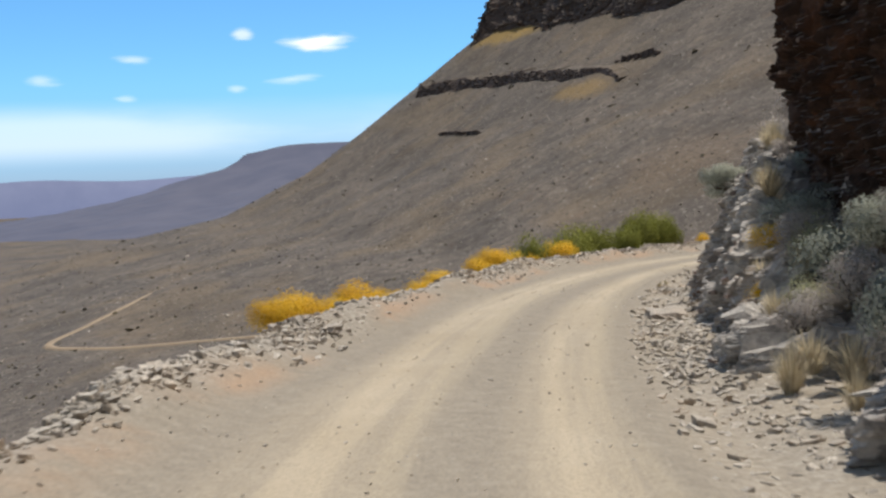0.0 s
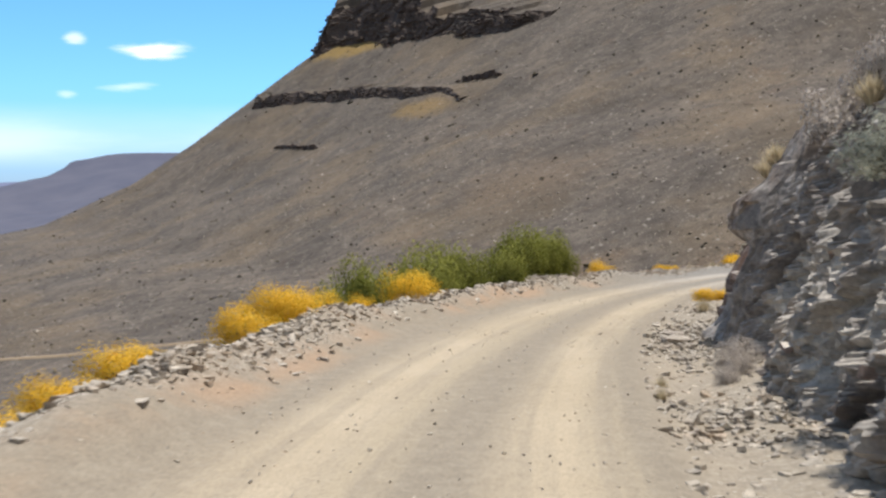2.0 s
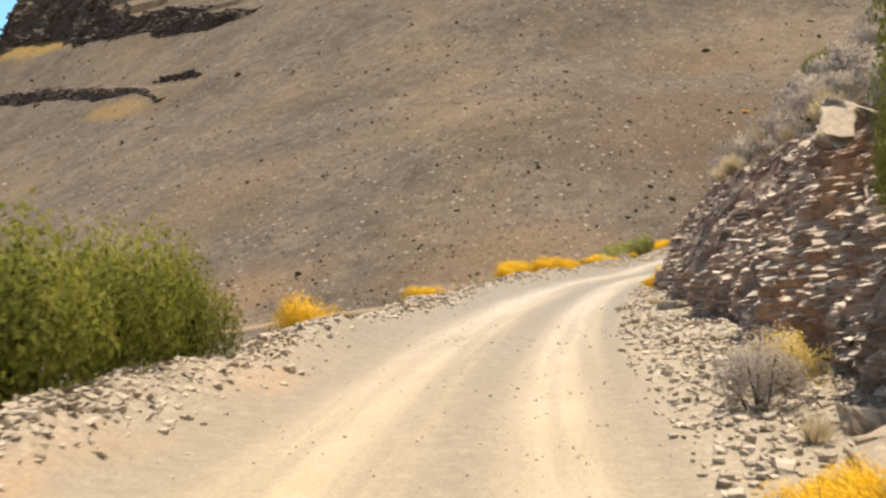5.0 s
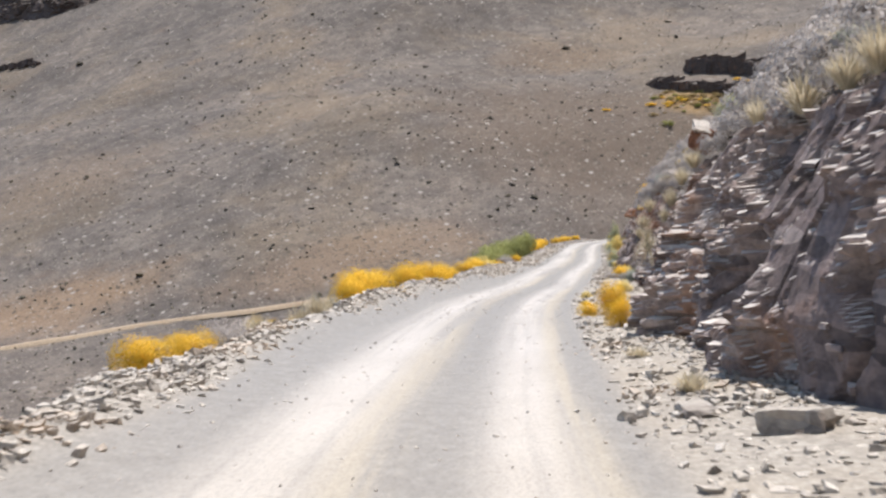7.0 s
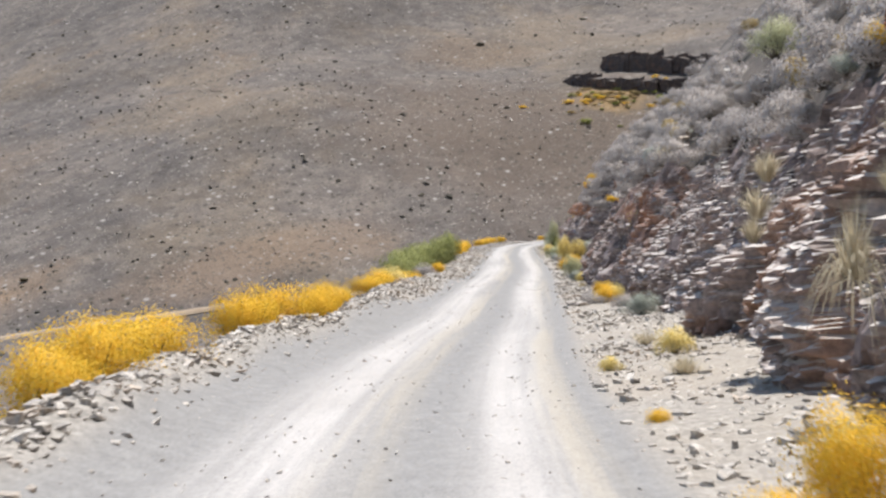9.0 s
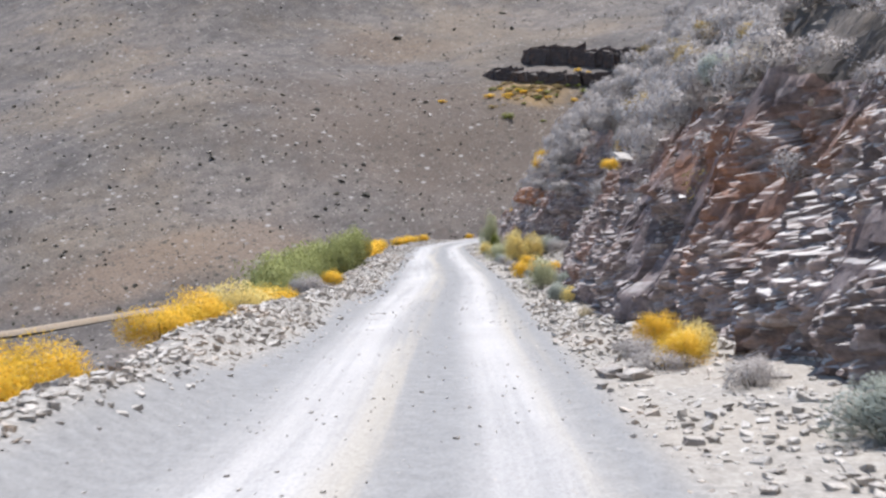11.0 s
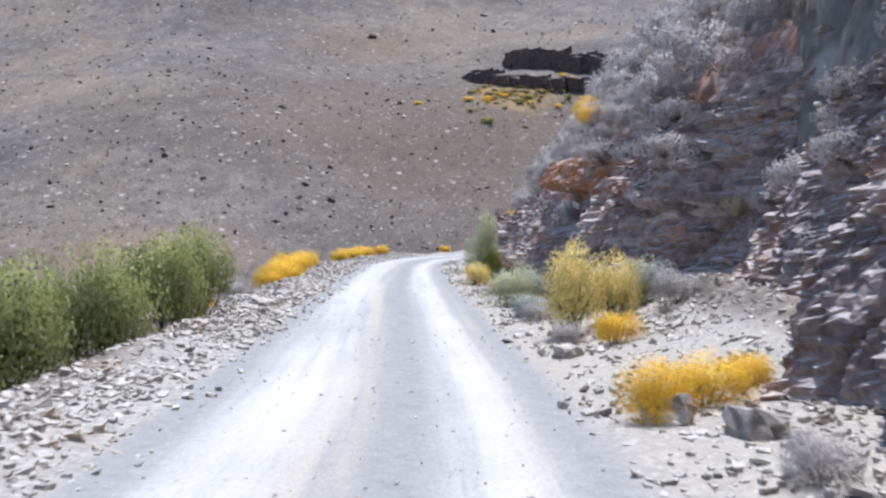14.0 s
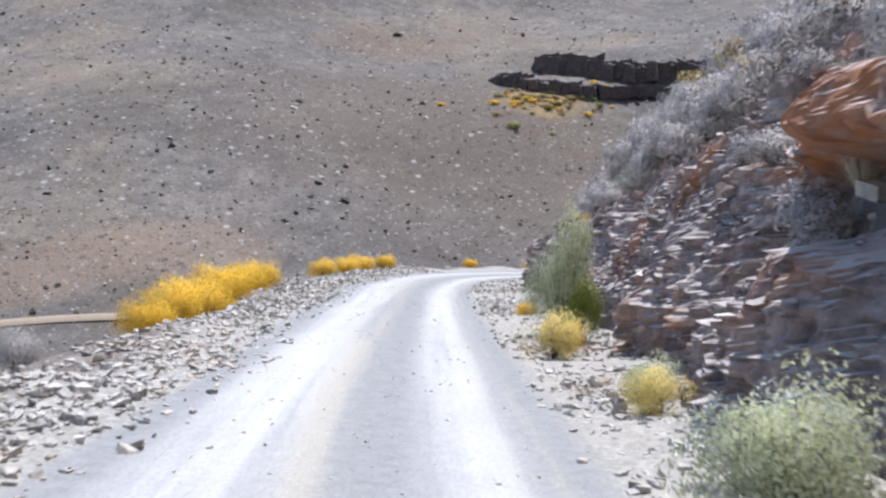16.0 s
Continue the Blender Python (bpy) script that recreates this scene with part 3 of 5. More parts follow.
def build_road():
    s, n = np.arange(S_FIRST + 2, S_LAST - 2, 0.3), np.r_[np.arange(-9.0, -4.2, 0.4), np.arange(-4.2, 2.6, 0.13), np.arange(2.6, 6.2, 0.25)]
    ss, nn = np.meshgrid(s, n, indexing="ij")
    x, y, z = on_road(ss.ravel(), nn.ravel())
    h = bench(ss.ravel(), nn.ravel())
    fine = 0.005 * lumps(x, y, 0.31, 5) + 0.02 * lumps(x, y, 1.9, 6)
    stony = np.clip((np.abs(nn.ravel() + 0.8) - 1.7) / 0.8, 0, 1)
    h = h + fine * (0.35 + 1.2 * stony)
    h = h - 0.9 * np.clip((np.abs(nn.ravel() + 1.4) - 7.0) / 0.6, 0, 1)
    # behind the rock faces the strip dips out of sight
    h = h - 1.6 * np.clip((nn - cliff_foot(ss) - 0.8) / 0.3, 0, 1).ravel() * ((ss > 2.2) & (ss < 177.5)).ravel()
    me = mesh_of("road", np.c_[x, y, z + h], grid_faces(len(s), len(n))[:, ::-1], M_ROAD, True)
    uv = me.uv_layers.new(name="along")
    side = nn - track_shift(ss) * np.exp(-((nn + 0.6) / 1.6) ** 4)
    side = (side - np.clip((-1.8 - nn) / 0.4, 0, 1) * (bank_edge(ss) + 2.85)).ravel()
    idx = np.zeros(len(me.loops), np.int32)
    me.loops.foreach_get("vertex_index", idx)
    uv.data.foreach_set("uv", np.c_[ss.ravel()[idx], side[idx]].astype(np.float32).ravel())
    tagged(new("road", me), "pale gravel pass road with two worn wheel tracks", "road", kind="structure")


LOWER_ROAD = spline([(190, 285, 0), (165, 296, 0), (141, 306, 0), (125, 313, 0), (108, 319, 0), (94, 327, 0), (81, 331, 0), (66, 335, 0), (40, 345, 0), (0, 366, 0), (-50, 397, 0),
                     (-90, 421, 0), (-128, 445, 0), (-163, 479, 0), (-172, 496, 0), (-166, 524, 0), (-161, 548, 0), (-150, 590, 0)], 2.0)


def build_lower_road():
    p = LOWER_ROAD[:, :2]
    t = np.gradient(p, axis=0)
    t /= np.hypot(*t.T)[:, None]
    side = np.c_[t[:, 1], -t[:, 0]]
    rows = []
    z = ground_height(p[:, 0], p[:, 1])
    z = np.convolve(np.pad(z, 6, "edge"), np.ones(13) / 13, "valid")
    for w, dz in ((-2.3, -0.6), (-1.5, 0.3), (-0.5, 0.32), (0.5, 0.32), (1.5, 0.3), (2.5, -0.8)):
        q = p + side * w
        rows.append(np.c_[q, z + dz])
    v = np.stack(rows, 1).reshape(-1, 3)
    me = mesh_of("lower_road", v, grid_faces(len(p), 6)[:, ::-1], M_TRACK, True)
    tagged(new("lower_road", me), "sandy lower leg of the pass road", "road", kind="structure")


def build_distance():
    u, v = np.meshgrid(np.linspace(-2100, 700, 221), np.linspace(2300, 3800, 101))
    d = np.hypot(np.clip(-527 - u, 0, None), np.clip(np.abs(v - 3200) - 50, 0, None))
    top = 66 + 24 / (1 + np.exp(-(u + 470) / 28.0))
    z = np.interp(d, [0, 6, 16, 77, 175, 284, 440, 900, 1600], [0, -2, -13, -40, -64, -99, -130, -190, -230]) + top + 4 * lumps(u, v, 45, 3) * np.clip(d / 60, 0, 1)
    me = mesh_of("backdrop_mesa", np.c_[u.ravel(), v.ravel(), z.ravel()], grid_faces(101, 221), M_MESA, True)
    tagged(new("backdrop_mesa", me), "hazy flat-topped mesa on the horizon", "mountain", kind="structure")
    a = np.linspace(-0.9, 1.6, 220)
    r = 4550.0
    crest = 14 + 26 * (0.5 + 0.5 * np.sin(a * 9 + 1)) * (0.5 + 0.5 * np.sin(a * 23)) + 8 * np.sin(a * 41)
    x, y = -np.sin(a) * r, np.cos(a) * r
    rows = [np.c_[x, y, np.full_like(a, -150)], np.c_[x, y, crest * 0.4 - 40], np.c_[x * 1.01, y * 1.01, crest]]
    v3 = np.stack(rows, 1).reshape(-1, 3)
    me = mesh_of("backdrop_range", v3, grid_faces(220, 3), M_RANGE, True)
    tagged(new("backdrop_range", me), "distant mountain range, blue from painted-in haze", "mountain", kind="structure")


build_ground()
build_road()
build_lower_road()
build_distance()


# ---- rock faces of the road cut ----
def stone_mesh(seed, mat, rough=0.14):
    r = np.random.default_rng(seed)
    v, f = joined(CUBE_V, CUBE_F, r, np.zeros((1, 3)), np.ones((1, 3)), np.zeros(1), rough)
    return mesh_of("stone", v, f, mat)


CLIFF_STONES = [stone_mesh(40 + k, M_CLIFF) for k in range(12)]


def chance(i, j, seed):
    """A number from 0 to 1 for each pair of whole numbers."""
    v = np.sin(i * 127.1 + j * 311.7 + seed * 74.7) * 43758.5453
    return v - np.floor(v)


HOLLOWS = [(48.9, 1.7, 0.45, 1.3, 0.5), (138.0, 2.0, 2.1, 0.4, 0.85), (138.2, 2.78, 2.4, 0.36, -0.5), (136.0, 1.85, 0.9, 0.35, 0.35), (130.6, 1.4, 1.3, 0.55, 0.4), (68.3, 1.0, 1.2, 0.45, 0.35), (104.6, 1.2, 0.8, 0.6, 0.35), (35.6, 0.85, 2.7, 0.7, 0.3), (35.6, 1.85, 2.4, 0.4, -0.32)]


# rust-stained beds: metres along the road, height, half length, half height, strength
IRON = [(138.6, 2.75, 3.2, 0.5, 1.0), (135.2, 2.65, 1.3, 0.4, 0.9), (146.0, 2.9, 1.8, 0.5, 0.8), (104.0, 2.5, 4.0, 0.6, 0.5), (113.5, 2.5, 3.5, 0.55, 0.6), (74.5, 2.35, 2.0, 0.45, 0.55), (81.5, 2.6, 1.2, 0.4, 0.6), (62.0, 2.4, 3.0, 0.4, 0.4)]


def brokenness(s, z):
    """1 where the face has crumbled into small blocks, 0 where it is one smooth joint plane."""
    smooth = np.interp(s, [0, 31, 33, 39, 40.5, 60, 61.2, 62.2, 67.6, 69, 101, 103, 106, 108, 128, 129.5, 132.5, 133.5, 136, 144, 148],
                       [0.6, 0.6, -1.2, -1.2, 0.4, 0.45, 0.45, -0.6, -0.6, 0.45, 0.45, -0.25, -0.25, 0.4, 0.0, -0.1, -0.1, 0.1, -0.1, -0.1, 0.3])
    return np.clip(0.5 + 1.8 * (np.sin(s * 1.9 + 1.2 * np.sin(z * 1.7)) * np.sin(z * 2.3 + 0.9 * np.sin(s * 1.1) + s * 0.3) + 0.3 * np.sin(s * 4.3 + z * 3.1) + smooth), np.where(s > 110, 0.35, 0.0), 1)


def set_back(z):
    """The faces stand nearly upright up to waist height and lean back above it."""
    return 0.25 * z + 1.1 * np.clip(z - 0.75, 0, None)


def relief(s, z, lean=0.0):
    """How far jointed rock stands out of its face: buttresses, upright blocks, and short beds that step back as they rise."""
    ws = s + 0.22 * np.sin(z * 2.1 + s * 0.7) + 0.07 * np.sin(z * 6.3 + s * 2.2)
    out = 0.2 * np.sin(s * 1.15 + z * 0.35) + 0.12 * np.sin(s * 2.9 + 1 - z * 0.8)
    broken = brokenness(s, z)
    for wide, tall, amount, seed in ((1.5, 1.9, 0.17, 1.0), (0.36, 0.55, 0.13, 2.0), (0.145, 0.11, 0.1, 3.0), (0.09, 0.06, 0.05, 4.0)):
        col = np.floor(ws / wide + 0.2 * np.sin(z / tall + seed))
        shift = 3.0 * chance(col, seed, 8.0)
        j = np.floor(z / tall + shift)
        small = broken if seed > 2 else 0.35 + 0.65 * broken
        out = out + amount * (2 * chance(col, j, seed) - 1) * small
        if seed == 2.0:
            out = out - lean * set_back(z) * (1 - broken)
        if seed == 3.0:
            out = out - lean * set_back((j + 0.5 - shift) * tall) * broken
    # the first cut is crumbled without clear beds: angular lumps of all sizes, with dark pockets
    if np.max(lean) > 0 and np.min(s) < 34:
        lump = 0.2 * np.sin(s * 1.15 + z * 0.35) - lean * z
        for size, amount, seed in ((0.62, 0.16, 11.0), (0.27, 0.12, 12.0), (0.13, 0.075, 13.0), (0.075, 0.035, 14.0)):
            a = s + 0.5 * z + 0.35 * size * np.sin(z * 5.0 / size * 0.3 + seed) + 0.2 * size * np.sin(s * 3 / size)
            b = z - 0.35 * s + 0.35 * size * np.sin(s * 4.0 / size * 0.3 + seed)
            pick = chance(np.floor(a / size), np.floor(b / size * 1.15), seed)
            lump = lump + amount * (2 * pick - 1) - 0.1 * (pick > 0.9) * (size < 0.5)
        share = np.clip((33.0 - s) / 1.2, 0, 0.85)
        out = out * (1 - share) + lump * share
    # crumbling grain
    out = out + 0.03 * (chance(np.floor(s / 0.048), np.floor(z / 0.033), 9.0) - 0.5) * broken
    # joints: narrow dark clefts that run down the face
    cleft = np.abs(np.sin(ws * 1.35 + 0.5 * np.sin(z * 1.3)))
    out = out - 0.3 * np.exp(-(cleft / 0.06) ** 2)
    fine = np.abs(np.sin(ws * 3.7 + 0.8 * np.sin(z * 1.9 + s) + 1.0))
    out = out - 0.13 * np.exp(-(fine / 0.09) ** 2) * (np.sin(s * 1.7 + z) > -0.4)
    for hs, hz, hw, ht, deep in HOLLOWS:
        out = out - deep * np.exp(-((s - hs) / hw) ** 6 - ((z - hz) / ht) ** 6)
    return out


def rock_face(s0, s1, single, label, mat=None, line=None, low=-0.25, high=None, step=0.048):
    rng = np.random.default_rng(int(s0 * 10) + 900)
    s = np.arange(s0, s1 + 0.25, step)
    rows, cap = (150, 8) if high else (92, 20)
    v = np.linspace(0, 1, rows)
    foot = np.full(len(s), line) if line else cliff_foot(s)
    top = np.interp(s, [-12, 2, 12, 24], [high * 0.5, high * 0.57, high * 0.7, high]) if high else cliff_top(s) + 0.15
    lip = 0.3 * (chance(np.floor(s / 0.7), 3.0, 5.0) - 0.5) + 0.2 * (chance(np.floor(s / 0.23), 4.0, 5.0) - 0.5)
    top = top + lip
    z = low + v[None] * (top - low)[:, None]
    n = foot[:, None] + 0.2 - relief(s[:, None] + 0 * z, z, 0.0 if high else np.interp(s, [8.2, 8.8], [0.25, 0.4])[:, None])
    back = np.linspace(0, 1, cap + 1)[1:]
    even = np.convolve(np.pad(n[:, -1], 20, "edge"), np.ones(41) / 41, "valid")[:, None]
    n_end = even + back[None] * (foot[:, None] + (2.9 if high else 3.9) - even) + (n[:, -1:] - even) * (1 - back[None]) ** 6
    if high:
        z_end = top[:, None] + 0.6 * back[None] * np.ones_like(n_end)
    else:
        hill = bench(np.repeat(s[:, None], cap, 1), n_end)
        z_end = (top - lip)[:, None] * (1 - back[None]) ** 2 + lip[:, None] * (1 - back[None]) ** 8 + hill * (1 - (1 - back[None]) ** 2) + 0.10 - 0.35 * back[None]
        z_end = z_end + np.interp(s, [9.5, 11.5, 16, 18], [0, 0.5, 0.45, 0])[:, None] * np.clip((n_end - 2.8) / 0.8, 0, 1)
        z_end = z_end + 0.07 * lumps(n_end + 0 * z_end, s[:, None] + 0 * z_end, 0.28, 3) + 0.05 * lumps(n_end, s[:, None] + 0 * n_end, 0.11, 4)
        z_end = z_end + 0.16 * (chance(np.floor(s / 0.35)[:, None], np.floor(n_end / 0.3), 6.0) - 0.5) * (1 - back[None]) ** 2
    if s0 > 60:
        # the upper beds go on in short steps behind the lip
        bed = 0.16 * np.floor(z_end / 0.16 + 2 * chance(np.floor(s / 0.6)[:, None], np.floor(n_end / 0.5), 7.0))
        z_end = z_end + np.clip(1.3 - 3.0 * back[None], 0, 1) * (bed - z_end - 0.1)
    zz, nn = np.c_[z, z_end], np.c_[n, n_end]
    ss = np.repeat(s[:, None], zz.shape[1], 1)
    x, y, zr = on_road(ss.ravel(), nn.ravel())
    place = np.c_[x, y, zr + zz.ravel()]
    root = new("cliff")
    mx, my, mz = (float(c) for c in on_road((s0 + s1) / 2, float(cliff_foot((s0 + s1) / 2))))
    root.location = (mx, my, mz)
    tagged(root, label, "cliff")
    inverse = Matrix.Translation((-mx, -my, -mz))
    me = mesh_of("bedrock", place, grid_faces(len(s), zz.shape[1])[:, ::-1], mat or M_CLIFF)
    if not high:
        # painted shade goes on the smooth, unbroken parts of the face
        shade_mask = np.zeros(zz.shape)
        shade_mask[:, :rows] = 1 - brokenness(s[:, None] + 0 * z, z)
        me.attributes.new("face_shade", "FLOAT", "POINT").data.foreach_set("value", shade_mask.ravel().astype(np.float32))
        iron = sum(most * np.exp(-((ss - a) / wide) ** 4 - ((zz - h) / tall) ** 4) for a, h, wide, tall, most in IRON)
        me.attributes.new("iron", "FLOAT", "POINT").data.foreach_set("value", iron.ravel().astype(np.float32))
        me.materials.append(M_GROUND)
        strip = np.tile(np.arange(zz.shape[1] - 1), len(s) - 1)
        bare = np.repeat(np.where(s[:-1] > 104, 9, 0), zz.shape[1] - 1)
        me.polygons.foreach_set("material_index", (strip > rows + bare).astype(np.int32))
    face = new("bedrock", me)
    face.parent, face.matrix_parent_inverse = root, inverse
    # loose stones that stick out of the beds
    for k in range(150):
        i = int(np.clip((single - s0) / step + rng.normal(0, 110), 0, len(s) - 1))
        r = int(rng.integers(8, rows - 2))
        size = 0.04 * 3.0 ** rng.random(3) * (1.5, 1.2, 0.7)
        px, py, pz = (float(c) for c in on_road(s[i], n[i, r] + 0.02))
        ob = new("stone", CLIFF_STONES[k % len(CLIFF_STONES)])
        ob.parent, ob.matrix_parent_inverse = root, inverse
        ob.matrix_basis = Matrix.LocRotScale((px, py, pz + z[i, r]), Euler((rng.normal(0, 0.15), rng.normal(0, 0.15), rng.uniform(0, 6.28))), size)


rock_face(10.8, 22.2, 19, "tall red-brown layered cliff, shade painted in, set back from the road", M_RED_CLIFF, 4.08, 0.5, 7.4)
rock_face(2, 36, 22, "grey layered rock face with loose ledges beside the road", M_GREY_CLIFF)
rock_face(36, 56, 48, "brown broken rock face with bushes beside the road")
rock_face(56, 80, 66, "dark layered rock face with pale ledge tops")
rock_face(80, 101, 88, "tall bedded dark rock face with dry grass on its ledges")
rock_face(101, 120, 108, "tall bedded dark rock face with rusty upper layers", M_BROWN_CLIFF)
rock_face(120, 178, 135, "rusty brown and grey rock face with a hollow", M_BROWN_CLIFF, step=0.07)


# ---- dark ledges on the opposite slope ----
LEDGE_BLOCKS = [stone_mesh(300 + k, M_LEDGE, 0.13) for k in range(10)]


def ledge(points, tall, blocks, wide, seed, label, rows=1, taper=0.12):
    """A band of dark rock blocks along the slope, bedded in rows."""
    rng = np.random.default_rng(seed)
    line = spline([(*p, 0) for p in points], 1.0)[:, :2]
    t = np.gradient(line, axis=0)
    root = new("rock_ledge")
    z0 = float(ground_height(line[:1, 0], line[:1, 1])[0])
    root.location = (line[0, 0], line[0, 1], z0)
    tagged(root, label, "rock ledge")
    inverse = Matrix.Translation((-line[0, 0], -line[0, 1], -z0))
    each = blocks // rows
    for row in range(rows):
        at = np.linspace(0, len(line) - 1, each)
        for u in at:
            k = int(np.clip(u + rng.normal(0, 1.6), 0, len(line) - 1))
            edge = min(1.0, (len(line) - k if rows > 2 else min(k + 1, len(line) - k)) / (taper * len(line)) + 0.2)
            h = tall / rows * rng.uniform(0.9, 1.1) * edge
            away = np.array([t[k, 1], -t[k, 0]]) / np.hypot(*t[k])
            p = line[k] + away * (rng.normal(0, wide * 0.14) - row * tall / rows * 0.1)
            z = float(ground_height(line[k, :1], line[k, 1:])[0]) + (row + 0.35) * tall / rows * edge
            ob = new("rock_block", LEDGE_BLOCKS[int(rng.integers(10))])
            ob.parent, ob.matrix_parent_inverse = root, inverse
            ob.matrix_basis = Matrix.LocRotScale((p[0], p[1], z), Euler((rng.normal(0, 0.08), rng.normal(0, 0.08), math.atan2(t[k, 1], t[k, 0]) + rng.normal(0, 0.25))),
                                                 (wide * rng.uniform(0.7, 1.5), tall * 0.9 + wide * 0.4, h * 1.15))


def cliff_band(points, tall, scale, blocks, seed, label, ends=(0.0, 0.5)):
    """A long bedded cliff on the far hill: its face, and blocks that stand out of it."""
    rng = np.random.default_rng(seed)
    line = spline([(*p, 0) for p in points], min(1.6, scale * 0.16))[:, :2]
    t = np.gradient(line, axis=0)
    t /= np.hypot(*t.T)[:, None]
    out = np.c_[t[:, 1], -t[:, 0]]
    base = ground_height(line[:, 0], line[:, 1])
    base = np.convolve(np.pad(base, 8, "edge"), np.ones(17) / 17, "valid")
    s = np.r_[0, np.cumsum(np.hypot(*np.diff(line, axis=0).T))]
    share = s / s[-1]
    h = tall * np.clip((share - ends[0]) / 0.04 + 0.25, 0.25, 1) * np.clip((1 - share) / ends[1] + 0.12, 0, 1)
    h = h * (0.8 + 0.25 * np.sin(s / scale * 0.31 + seed) * np.sin(s / scale * 0.13 + 1)) * (0.8 + 0.4 * chance(np.floor(s / scale * 0.8), 1.0, seed))
    h = h * np.interp(share, [0, 0.12, 0.3, 1], [1.5, 1.5, 1.0, 0.9]) if tall < 20 else h
    rows = 44 if tall > 20 else 18
    v = np.linspace(0, 1, rows)
    z = -0.12 * tall + v[None] * (h + 0.12 * tall)[:, None]
    push = scale * 0.6 * relief(s[:, None] / scale / 2.2 + 40.3 * seed + 0 * z, z / scale + 60.0) - (0.42 if scale > 5 else 0.05) * z
    back = np.array([0.4, 1.2, 2.4])
    push = np.c_[push, push[:, -1:] - back[None] * tall * 0.5]
    zz = np.c_[z, h[:, None] + back[None] * tall * 0.16 - np.array([0, 0.02, 0.25])[None] * tall]
    p = line[:, None, :] + out[:, None, :] * push[..., None]
    root = new("rock_ledge")
    root.location = (line[0, 0], line[0, 1], base[0])
    tagged(root, label, "rock ledge")
    inverse = Matrix.Translation((-line[0, 0], -line[0, 1], -base[0]))
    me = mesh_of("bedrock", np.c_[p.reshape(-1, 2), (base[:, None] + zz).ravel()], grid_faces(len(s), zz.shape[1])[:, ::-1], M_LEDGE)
    me.materials.append(M_GROUND)
    strip = np.tile(np.arange(zz.shape[1] - 1), len(s) - 1)
    me.polygons.foreach_set("material_index", (strip >= rows - 1).astype(np.int32))
    face = new("bedrock", me)
    face.parent, face.matrix_parent_inverse = root, inverse
    for k in range(blocks):
        i, r = int(rng.integers(0, len(s))), int(rng.integers(2, rows))
        size = scale * rng.uniform(0.15, 0.4, 3) * (1.8, 1.0, 0.5) * np.clip(h[i] / tall + 0.2, 0.3, 1)
        ob = new("rock_block", LEDGE_BLOCKS[k % 10])
        ob.parent, ob.matrix_parent_inverse = root, inverse
        ob.matrix_basis = Matrix.LocRotScale((p[i, r, 0], p[i, r, 1], base[i] + zz[i, r]), Euler((0, 0, math.atan2(t[i, 1], t[i, 0]) + rng.normal(0, 0.2))), size)


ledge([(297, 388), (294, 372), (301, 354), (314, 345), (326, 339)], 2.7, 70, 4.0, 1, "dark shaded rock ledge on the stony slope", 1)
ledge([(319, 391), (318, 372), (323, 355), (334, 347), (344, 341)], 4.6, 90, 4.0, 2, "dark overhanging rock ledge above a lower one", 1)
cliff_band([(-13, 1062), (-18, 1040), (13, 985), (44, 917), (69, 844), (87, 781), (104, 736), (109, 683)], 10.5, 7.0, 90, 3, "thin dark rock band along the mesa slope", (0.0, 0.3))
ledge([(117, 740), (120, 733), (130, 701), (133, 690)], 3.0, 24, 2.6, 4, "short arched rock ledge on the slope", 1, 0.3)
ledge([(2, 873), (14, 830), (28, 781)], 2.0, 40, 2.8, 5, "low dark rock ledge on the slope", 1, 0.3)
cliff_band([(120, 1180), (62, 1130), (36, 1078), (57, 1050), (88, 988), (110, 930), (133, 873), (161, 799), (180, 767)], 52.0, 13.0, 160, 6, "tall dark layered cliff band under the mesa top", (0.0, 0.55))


# ---- stones ----
STONE_SHAPES = [stone_mesh(70 + k, M_RUBBLE, 0.22) for k in range(10)]


def rubble(name, label, count, singles, s_range, lane, sizes, seed, flat=0.5, near_s=(60, 80)):
    """Loose stones strewn over a lane beside the road: those of one stretch are pieces of their own."""
    rng = np.random.default_rng(seed)
    s = rng.uniform(*s_range, count)
    n = lane(rng, s)
    x, y, z = on_road(s, n)
    h = bench(s, n)
    size = sizes[0] * (sizes[1] / sizes[0]) ** rng.beta(1.3, 1.9, count)
    dims = np.c_[size * rng.uniform(0.8, 1.7, count), size * rng.uniform(0.6, 1.1, count), size * rng.uniform(0.25, 1.0, count) * flat]
    turn = rng.uniform(0, 6.283, count)
    place = np.c_[x, y, z + h + dims[:, 2] * 0.28]
    root = new(name)
    root.location = (float(x[0]), float(y[0]), float(z[0]))
    tagged(root, label, "stones")
    inverse = Matrix.Translation([-float(c) for c in root.location])
    pick = np.where((s > near_s[0]) & (s < near_s[1]))[0]
    pick = pick[np.argsort(-size[pick])][:singles]
    rest = np.setdiff1d(np.arange(count), pick)
    v, f = joined(CUBE_V, CUBE_F, rng, place[rest], dims[rest], turn[rest], 0.3)
    ob = new("rubble", mesh_of("rubble", v, f, M_RUBBLE))
    ob.parent, ob.matrix_parent_inverse = root, inverse
    tagged(ob, kind="stuff")
    for k in pick:
        ob = new("stone", STONE_SHAPES[int(k) % 10])
        ob.parent, ob.matrix_parent_inverse = root, inverse
        ob.matrix_basis = Matrix.LocRotScale(place[k], Euler((rng.uniform(-0.25, 0.25), rng.uniform(-0.25, 0.25), turn[k])), dims[k])


